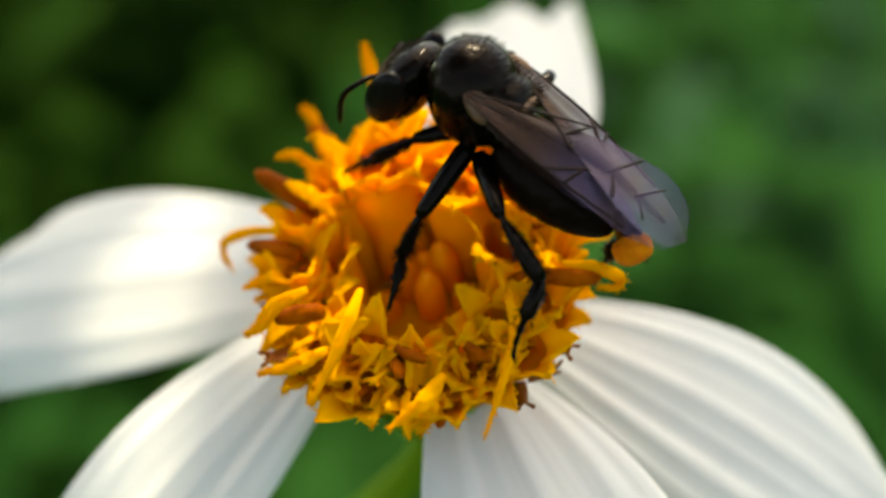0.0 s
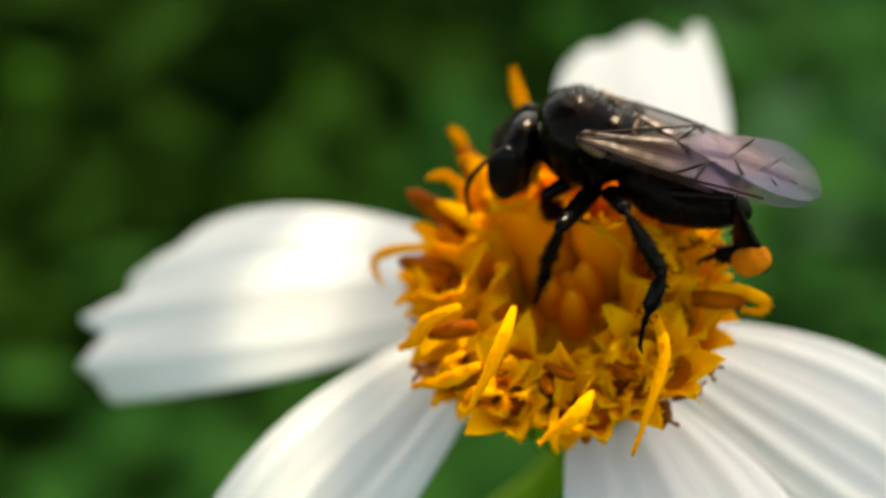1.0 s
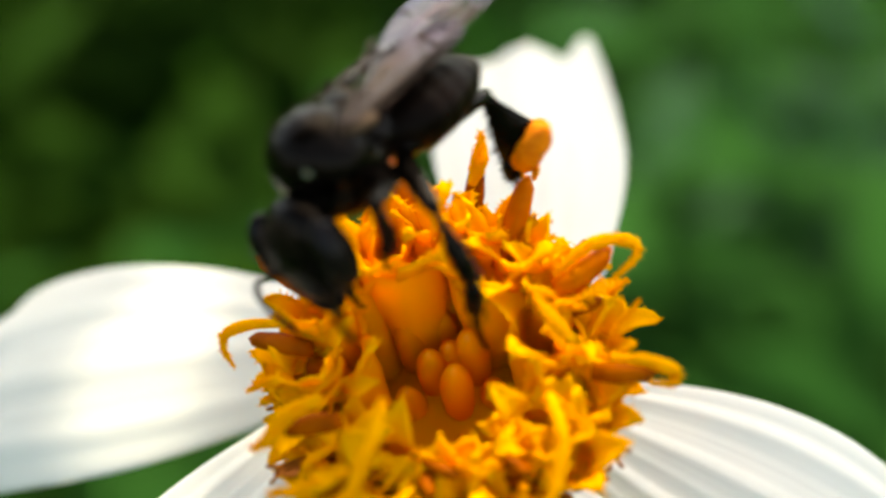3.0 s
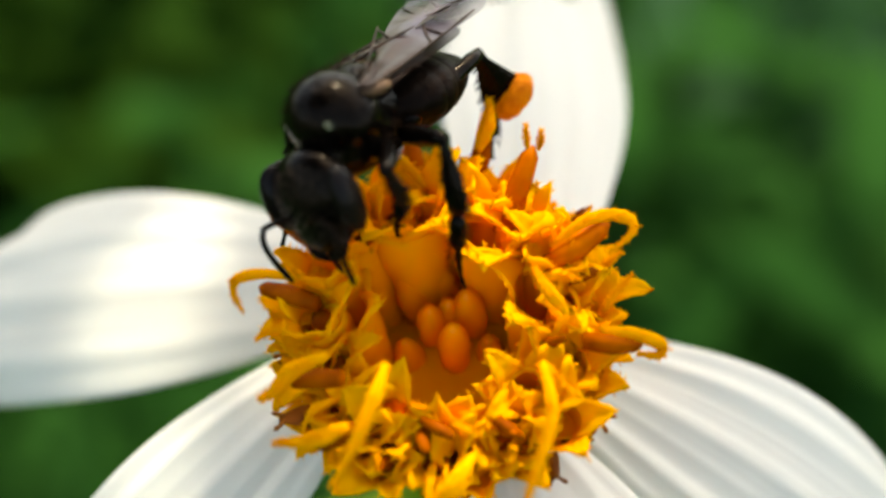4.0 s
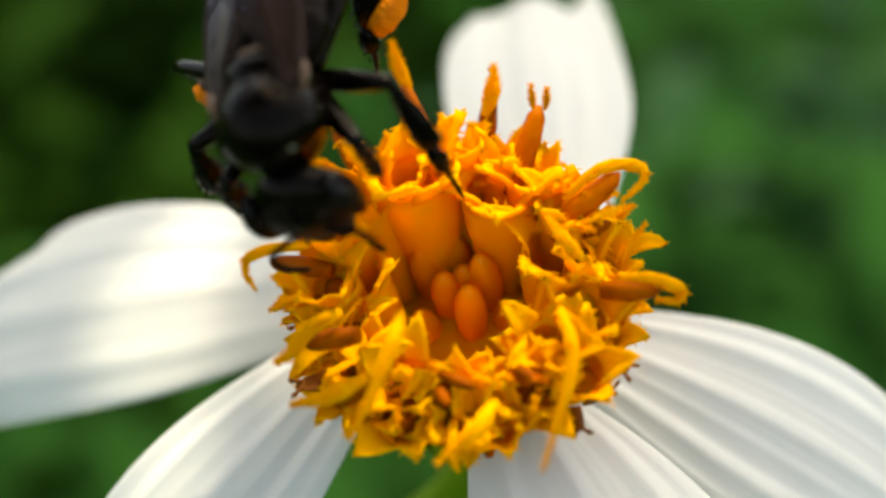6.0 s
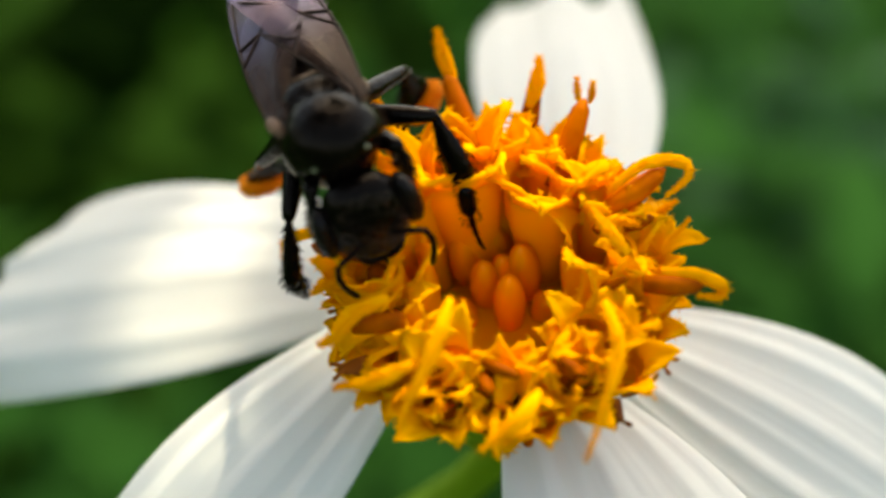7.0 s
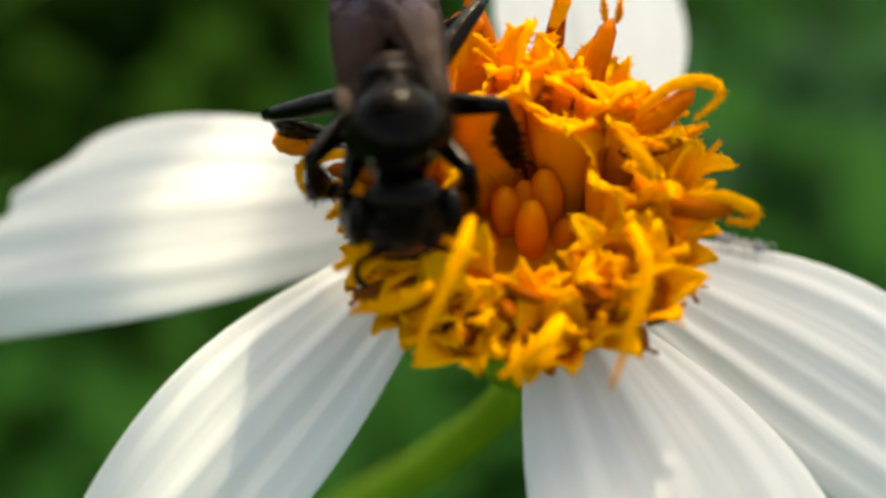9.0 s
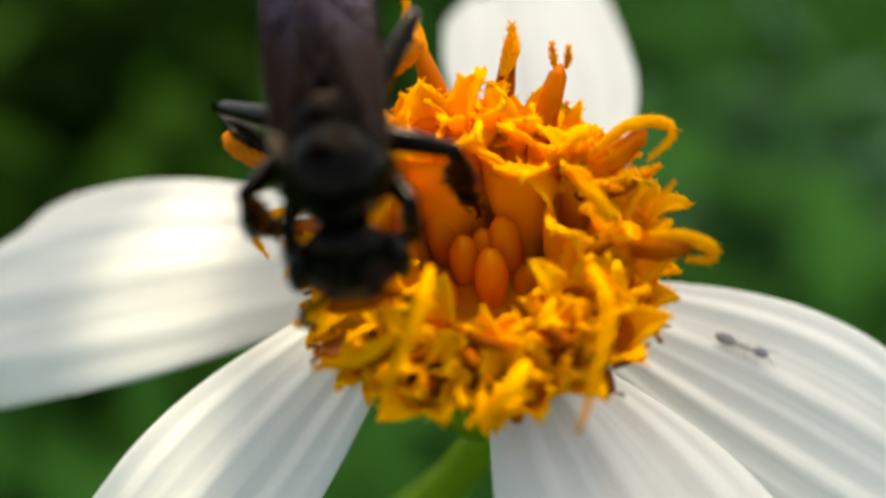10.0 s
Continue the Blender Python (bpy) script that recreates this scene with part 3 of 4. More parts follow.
# the abdomen in overlapping dark plates
abdomen = part("abdomen", build("abdomen", *blob(1.28, 0.78, 0.56, 34, 24, lambda s: 0.62 + 0.5 * min(1.0, s * 1.6)), BROWN), bee, mm(-2.0, 0, -0.62, 0, -6, 0), "dark brown abdomen under the wings")
for k in range(5):
    x0 = -0.95 + 0.4 * k
    ring = []
    for x in (x0, x0 + 0.12, x0 + 0.3, x0 + 0.4):
        th = math.acos(max(-1.0, min(1.0, -x / 1.28)))
        ring.append((x, math.sin(th) * (0.62 + 0.5 * min(1.0, th / math.pi * 1.6))))
    v, f = tube([(x, 0, 0) for x, _ in ring], [r * (1.035 if i in (1, 2) else 1.0) + (0.01 if i == 0 else 0) for i, (_, r) in enumerate(ring)], 24, False)
    v = [Vector((p.x, p.y * 0.78, p.z * 0.56)) for p in v]
    part("plate", build("plate", v, f, BROWN), abdomen)


def wing_mesh(length, width):
    n, verts, faces = 26, [], []
    for i in range(n + 1):
        s = i / n
        front = 0.08 + 0.12 * math.sin(s * 3.14)
        back = width * (0.16 + 0.84 * math.sin(min(1.0, s * 1.12) * math.pi * 0.5) ** 1.5)
        if s > 0.72:
            k = (s - 0.72) / 0.28
            e = math.sqrt(max(0.0, 1 - k ** 2.4))
            mid = (back - front) * 0.42
            front, back = front * e - mid * (1 - e), back * e + mid * (1 - e)
        for j in range(11):
            v = j / 10
            y = front + (-back - front) * v
            verts.append((-length * s, y, 0.02 * math.sin(v * 9 + s * 4) + 0.10 * math.sin(s * 3) + 0.05 * math.sin(v * 3.1)))
    for i in range(n):
        for j in range(10):
            a = i * 11 + j
            faces.append((a, a + 1, a + 12, a + 11))
    return build("wing", verts, faces, WING)


def wing_material():
    m = bpy.data.materials.new("smoky_wing")
    m.use_nodes = True
    n, l = m.node_tree.nodes, m.node_tree.links
    b = n["Principled BSDF"]
    tc, sx = n.new("ShaderNodeTexCoord"), n.new("ShaderNodeSeparateXYZ")
    l.new(tc.outputs["Object"], sx.inputs[0])

    def along(start, end, low, high):
        r = n.new("ShaderNodeMapRange")
        r.inputs["From Min"].default_value, r.inputs["From Max"].default_value = start * MM, end * MM
        r.inputs["To Min"].default_value, r.inputs["To Max"].default_value = low, high
        l.new(sx.outputs["X"], r.inputs["Value"])
        return r.outputs["Result"]

    hue = n.new("ShaderNodeValToRGB")
    hue.color_ramp.elements[0].color, hue.color_ramp.elements[1].color = (0.022, 0.016, 0.02, 1), (0.016, 0.0075, 0.0045, 1)
    l.new(along(-3.0, -1.4, 0, 1), hue.inputs["Fac"])
    l.new(hue.outputs["Color"], b.inputs["Base Color"])
    l.new(along(-4.2, -1.8, 0.28, 0.9), b.inputs["Alpha"])
    b.inputs["Roughness"].default_value, b.inputs["IOR"].default_value = 0.3, 1.9
    film, tints = n.new("ShaderNodeTexNoise"), n.new("ShaderNodeValToRGB")
    film.inputs["Scale"].default_value = 800
    l.new(tc.outputs["Object"], film.inputs["Vector"])
    el = tints.color_ramp.elements
    el[0].position, el[0].color = 0.36, (0.5, 0.42, 0.9, 1)
    el[1].position, el[1].color = 0.64, (1.0, 0.58, 0.66, 1)
    el.new(0.5).color = (0.72, 0.5, 0.88, 1)
    l.new(film.outputs["Fac"], tints.inputs["Fac"])
    warm = n.new("ShaderNodeMix")
    warm.data_type = "RGBA"
    warm.inputs[7].default_value = (0.62, 0.42, 0.34, 1)
    l.new(along(-2.4, -1.2, 0, 1), warm.inputs[0])
    l.new(tints.outputs["Color"], warm.inputs[6])
    l.new(warm.outputs[2], b.inputs["Specular Tint"])
    l.new(along(-3.4, -1.4, 0.45, 0.1), b.inputs["Specular IOR Level"])
    no, bp = n.new("ShaderNodeTexNoise"), n.new("ShaderNodeBump")
    no.inputs["Scale"].default_value = 1400
    l.new(tc.outputs["Object"], no.inputs["Vector"])
    l.new(no.outputs["Fac"], bp.inputs["Height"])
    bp.inputs["Strength"].default_value, bp.inputs["Distance"].default_value = 0.6, 0.00006
    l.new(bp.outputs["Normal"], b.inputs["Normal"])
    return m


WING = wing_material()
VEIN = material("brown_vein", [(0.008, 0.004, 0.003), (0.03, 0.014, 0.008)], 0.5, 3000, spec=0.1)
VEINS = [[(0, 0.06), (-1.6, 0.18), (-3.3, 0.06)], [(0, 0), (-1.5, -0.36), (-2.5, -0.42)], [(0, -0.06), (-1.3, -0.7), (-2.0, -1.05)], [(-1.7, 0.18), (-2.5, -0.42), (-3.8, -0.5)], [(-1.5, -0.36), (-1.9, -1.0)], [(-2.5, -0.42), (-2.9, -1.15)], [(-3.1, -0.46), (-3.5, -1.0)], [(-2.1, 0.17), (-2.25, -0.4)]]
for s in (1, -1):
    w = part("wing", wing_mesh(4.25, 1.3), bee, mm(-0.05, s * 0.72, 0.3 + 0.03 * s) @ pose(0, 0, 0, 0, -4, s * 3) @ pose(0, 0, 0, -s * 14, 0, 0) @ Matrix.Diagonal((1, s, 1, 1)), "smoky iridescent wing")
    part("tegula", build("tegula", *blob(0.3, 0.14, 0.12, 10, 14), PALE), bee, mm(-0.3, s * 0.72, 0.24, 0, -10, -s * 14), "tan wing-base plate")
    part("vein", build("vein", *joined(*[tube(curve([(x, y, 0.03 + 0.1 * math.sin(min(1.0, -x / 4.25) * 3)) for x, y in v], 10), [0.03] * 6 + [0.026, 0.024, 0.022, 0.02, 0.016], 5) for v in VEINS]), VEIN), w)
    part("hind_wing", wing_mesh(2.7, 0.7), bee, mm(-0.45, s * 0.7, 0.16) @ pose(0, 0, 0, 0, -4, s * 4) @ pose(0, 0, 0, -s * 18, 0, 0) @ Matrix.Diagonal((1, s, 1, 1)), "smoky iridescent wing")

# legs: hip; lengths of thigh, shin and foot
LEGS = {}
for name, s in (("left", 1), ("right", -1)):
    LEGS["front_" + name] = ((-0.5, s * 0.45, -0.85), 1.4, 0.95, 0.95)
    LEGS["middle_" + name] = ((-0.8, s * 0.5, -0.82), 1.35, 1.3, 1.35)
    LEGS["hind_" + name] = ((-1.0, s * 0.42, -0.72), 2.05, 1.35, 1.0)


def bristles(count, low, high, radius, length):
    out = []
    for _ in range(count):
        u, a = rb.random(), rb.uniform(0, 6.283)
        r = radius(u)
        p = Vector((math.cos(a) * r[0] + r[2], math.sin(a) * r[1], low + (high - low) * u))
        out.append(tube([p, p + Vector((math.cos(a), math.sin(a) * 0.8, 0.7)) * length * rb.uniform(0.6, 1.2)], [0.011, 0.004], 3, False))
    return joined(*out)


leg_pieces = {}
for key, (hip, thigh, shin_len, foot_len) in LEGS.items():
    kind = key.split("_")[0]
    side = 1 if key.endswith("left") else -1
    f = part("leg", build("leg", *tube([(0, 0, -0.08), (0, 0, 0.12), (0, 0, thigh * 0.5), (0, 0, thigh * 0.9), (0, 0, thigh + 0.03)], [0.13, 0.19, 0.18, 0.135, 0.1], 12), BLACK), bee)
    if kind == "hind":
        prof = [(0, 0.0, 0.08), (0.14, 0.03, 0.12), (0.4, 0.14, 0.26), (0.75, 0.3, 0.44), (0.93, 0.28, 0.4), (1.0, 0.2, 0.24)]
        flat = 0.32
    else:
        w = 0.25 if kind == "middle" else 0.19
        prof = [(0, 0.0, 0.08), (0.15, 0.0, 0.11), (0.5, 0.02, w * 0.85), (0.8, 0.03, w), (0.95, 0.02, w * 0.85), (1.0, 0.0, 0.08)]
        flat = 0.62
    v, fc = tube([(0, 0, q * shin_len) for q, _, _ in prof], [r for _, _, r in prof], 14)
    v = [Vector((p.x + prof[i // 14][1], p.y * flat, p.z)) for i, p in enumerate(v)]
    g = part("shin", build("shin", v, fc, BLACK), bee)

    def edge(u, prof=prof, flat=flat):
        return blend(u, [(q, r) for q, _, r in prof]), blend(u, [(q, r) for q, _, r in prof]) * flat, blend(u, [(q, o) for q, o, _ in prof])
    tagged(part("hair", build("hair", *bristles(200, 0.1 * shin_len, shin_len, edge, 0.1), BLACK), g), kind="stuff")
    fw = {"front": 0.1, "middle": 0.14, "hind": 0.16}[kind]
    foot_pts = [(0, 0, -0.03), (0, 0, foot_len * 0.12), (0, 0, foot_len * 0.42), (0.01, 0, foot_len * 0.52), (0.02, 0, foot_len * 0.66), (0.03, 0, foot_len * 0.68), (0.05, 0, foot_len * 0.8), (0.06, 0, foot_len * 0.82), (0.1, 0, foot_len * 0.94), (0.2, 0, foot_len * 1.02)]
    h = part("foot", build("foot", *tube(foot_pts, [0.06, fw, fw * 1.05, 0.055, 0.065, 0.042, 0.055, 0.036, 0.045, 0.012], 8), BLACK), bee)
    tagged(part("hair", build("hair", *bristles(90, 0.08 * foot_len, 0.6 * foot_len, lambda u: (fw, fw, 0.0), 0.07), BLACK), h), kind="stuff")
    if kind == "hind":
        load = blob(0.45, 0.27, 0.27, 16, 22, lambda s: 1.05 - 0.2 * s)
        load = ([Vector((math.copysign(abs(p.x / 0.45) ** 0.85, p.x) * 0.45, math.copysign(abs(p.y / 0.27) ** 0.75, p.y) * 0.27, math.copysign(abs(p.z / 0.27) ** 0.75, p.z) * 0.27)) for p in load[0]], load[1])
        load = ([p * (1 + 0.05 * math.sin(p.x * 21 + p.y * 31) + rb.uniform(-0.02, 0.02)) for p in load[0]], load[1])
        part("pollen_load", build("pollen_load", *load, POLLEN), g, mm(0.42, side * 0.08, shin_len * 0.86) @ pose(0, 0, 0, 0, 42, 0), "orange pollen load")
    leg_pieces[key] = (f, g, h)

# ---- ant on a petal ----
ant = thing("ant", mm(2.3, 1.8, 0), "tiny pale grey ant with a lighter middle walking on a petal", "ant")
part("abdomen", build("abdomen", *blob(0.2, 0.11, 0.1, 8, 12), ANT), ant, mm(-0.33, 0, 0.16))
part("thorax", build("thorax", *blob(0.24, 0.065, 0.065, 8, 10), ANT_PALE), ant, mm(0.03, 0, 0.15), "pale brown thorax")
part("head", build("head", *blob(0.13, 0.1, 0.09, 8, 12), ANT), ant, mm(0.34, 0, 0.16))
for s in (-1, 1):
    for x in (-0.08, 0.05, 0.16):
        part("leg", build("leg", *tube([(x, 0, 0.14), (x * 1.6, s * 0.14, 0.2), (x * 2.4, s * 0.27, 0.0)], [0.009, 0.008, 0.006], 6), ANT_PALE), ant)
    part("antenna", build("antenna", *tube([(0.42, s * 0.05, 0.18), (0.55, s * 0.12, 0.22), (0.66, s * 0.14, 0.12)], [0.012, 0.011, 0.009], 6), ANT_PALE), ant)

# ---- ground, plants behind and added unseen foliage ----
gv = [(-400000, -400000, -330), (400000, -400000, -330), (400000, 400000, -330), (-400000, 400000, -330)]
ground = tagged(new("ground", build("ground", gv, [(0, 1, 2, 3)], SOIL)), "dark green undergrowth floor out of focus", "ground", kind="structure")


def leaf_piece(p, d, side, ln, wd):
    n = 6
    verts, faces = [], []
    nrm = d.cross(side).normalized()
    for i in range(n + 1):
        s = i / n
        w = wd * math.sin(math.pi * (0.04 + 0.95 * s)) ** 0.8 / 2
        c = p + d * ln * s - Vector((0, 0, 0.25 * ln * s * s))
        for v in (-1, 0, 1):
            verts.append(c + side * w * v + nrm * 0.12 * w * abs(v))
    for i in range(n):
        for j in range(2):
            a = i * 3 + j
            faces.append((a, a + 1, a + 4, a + 3))
    return verts, faces


def bush(x, y, z, radius, count, seed, size, mat):
    r = random.Random(seed)
    pieces = []
    for _ in range(count):
        p = Vector((x, y, z)) + Vector((r.gauss(0, 1), r.gauss(0, 0.7), r.gauss(0, 0.8))) * radius * 0.5
        d = Vector((r.gauss(0, 1), r.gauss(-0.3, 0.8), r.gauss(0.1, 0.4))).normalized()
        side = d.cross(Vector((r.gauss(0, 0.4), r.gauss(0, 0.4), 1))).normalized()
        pieces.append(leaf_piece(p, d, side, size * r.uniform(0.7, 1.3), size * 0.45 * r.uniform(0.7, 1.2)))
    for _ in range(7):
        a, b = Vector((x + r.gauss(0, 0.25) * radius, y + r.gauss(0, 0.25) * radius, -330)), Vector((x + r.gauss(0, 0.3) * radius, y + r.gauss(0, 0.3) * radius, z + 0.2 * radius))
        if z > 0:
            a = Vector((-170, a.y, -330))
            pieces.append(tube([a, (-140, a.y, 40), b], [1.8, 1.4, 0.6], 6))
        else:
            pieces.append(tube([a, (a + b) / 2 + Vector((r.gauss(0, 6), r.gauss(0, 6), 0)), b], [1.8, 1.4, 0.6], 6))
    ob = new("foliage", build("foliage", *joined(*pieces), mat))
    return tagged(ob, "green undergrowth leaves, far out of focus or out of view" if z < 0 else "dark green leaves added overhead out of view to darken the wings", "foliage", kind="stuff")


# the left side's dimness is put into its leaf colour, LEAF_DARK
BUSHES = (
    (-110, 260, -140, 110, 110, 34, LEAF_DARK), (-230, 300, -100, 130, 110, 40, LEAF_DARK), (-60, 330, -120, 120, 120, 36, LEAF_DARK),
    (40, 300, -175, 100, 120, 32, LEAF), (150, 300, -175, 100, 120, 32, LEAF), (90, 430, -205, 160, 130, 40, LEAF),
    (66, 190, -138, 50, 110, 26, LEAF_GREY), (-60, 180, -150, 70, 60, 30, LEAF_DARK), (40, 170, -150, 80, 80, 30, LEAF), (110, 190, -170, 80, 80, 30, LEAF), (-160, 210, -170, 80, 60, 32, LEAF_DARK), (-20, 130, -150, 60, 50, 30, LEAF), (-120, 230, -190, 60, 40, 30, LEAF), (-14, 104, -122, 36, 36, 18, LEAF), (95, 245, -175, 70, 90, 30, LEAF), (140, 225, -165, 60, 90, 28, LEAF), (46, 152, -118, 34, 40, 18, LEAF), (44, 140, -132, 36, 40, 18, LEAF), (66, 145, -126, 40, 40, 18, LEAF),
)
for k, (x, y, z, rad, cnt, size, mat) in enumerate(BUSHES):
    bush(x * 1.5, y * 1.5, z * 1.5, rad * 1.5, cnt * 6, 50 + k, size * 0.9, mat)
# unseen bush added up to the left, only to darken the wings
bush(-62, -4, 125, 62, 170, 90, 24, LEAF_DARK)
# added behind the camera, never in view: gives the bee something dark to reflect
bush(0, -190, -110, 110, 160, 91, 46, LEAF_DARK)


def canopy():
    """Unseen leaves added overhead, on the way of the sunlight, with gaps that let patches of sun through."""
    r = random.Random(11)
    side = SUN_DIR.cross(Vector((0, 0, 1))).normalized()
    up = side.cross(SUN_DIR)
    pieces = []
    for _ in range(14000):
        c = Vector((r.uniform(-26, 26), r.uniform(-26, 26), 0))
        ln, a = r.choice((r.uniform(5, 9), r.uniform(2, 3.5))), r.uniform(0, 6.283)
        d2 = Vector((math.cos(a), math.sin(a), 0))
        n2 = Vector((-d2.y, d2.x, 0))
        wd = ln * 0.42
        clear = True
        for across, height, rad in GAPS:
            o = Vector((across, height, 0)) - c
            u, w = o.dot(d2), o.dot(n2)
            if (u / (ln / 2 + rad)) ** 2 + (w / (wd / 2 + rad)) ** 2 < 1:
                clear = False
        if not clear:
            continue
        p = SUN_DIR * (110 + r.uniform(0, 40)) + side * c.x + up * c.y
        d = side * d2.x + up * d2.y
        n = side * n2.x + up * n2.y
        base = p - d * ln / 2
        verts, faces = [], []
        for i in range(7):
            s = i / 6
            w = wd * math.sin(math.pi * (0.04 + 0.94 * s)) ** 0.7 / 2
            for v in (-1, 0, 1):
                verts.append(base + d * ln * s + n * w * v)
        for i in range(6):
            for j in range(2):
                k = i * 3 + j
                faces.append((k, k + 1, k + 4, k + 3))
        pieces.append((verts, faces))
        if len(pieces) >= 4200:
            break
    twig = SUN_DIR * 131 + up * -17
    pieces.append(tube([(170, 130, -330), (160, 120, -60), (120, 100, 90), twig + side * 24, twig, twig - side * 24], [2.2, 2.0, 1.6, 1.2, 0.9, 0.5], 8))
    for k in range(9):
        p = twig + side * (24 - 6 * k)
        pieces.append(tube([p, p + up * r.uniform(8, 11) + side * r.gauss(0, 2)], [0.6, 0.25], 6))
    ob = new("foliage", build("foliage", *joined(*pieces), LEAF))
    return tagged(ob, "small green leaves added overhead out of view to dapple the sunlight", "foliage", kind="stuff")


# openings left in the added leaves to sun disc and petals, seen along the sunlight: across, up, radius
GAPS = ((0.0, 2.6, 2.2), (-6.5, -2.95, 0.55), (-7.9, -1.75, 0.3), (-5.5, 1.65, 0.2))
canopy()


# ---- what moves ----
def limb_rows(key, rows):
    """Poses of a leg's three pieces, in the bee's space, that carry knee, ankle and claw along their places."""
    hip, lengths = Vector(LEGS[key][0]), LEGS[key][1:]
    paths = ([], [], [])
    steps = []
    for (t0, *p), (t1, *q) in zip(rows, rows[1:]):
        n = max(1, round((t1 - t0) / 0.1))
        for i in range(n):
            u = i / n
            u2 = u * u * (3 - 2 * u)
            steps.append((t0 + (t1 - t0) * u, [v + (w - v) * u2 for v, w in zip(p, q)]))
    steps.append((rows[-1][0], rows[-1][1:]))
    for t, v in steps:
        at, before = hip, None
        for k in range(3):
            zax = (Vector(v[3 * k:3 * k + 3]) - at).normalized()
            lead = before if before is not None else -(Vector(v[3:6]) - at).normalized()
            if k == 1 and key == "hind_left":
                lead = lead + Vector((0, 0.7, 0))
            xax = lead - zax * lead.dot(zax)
            xax = xax.normalized() if xax.length > 0.05 else zax.orthogonal().normalized()
            m = Matrix((xax, zax.cross(xax), zax)).transposed().to_4x4()
            m.translation = at * MM
            paths[k].append((t, m))
            at, before = at + zax * lengths[k], zax
    return paths


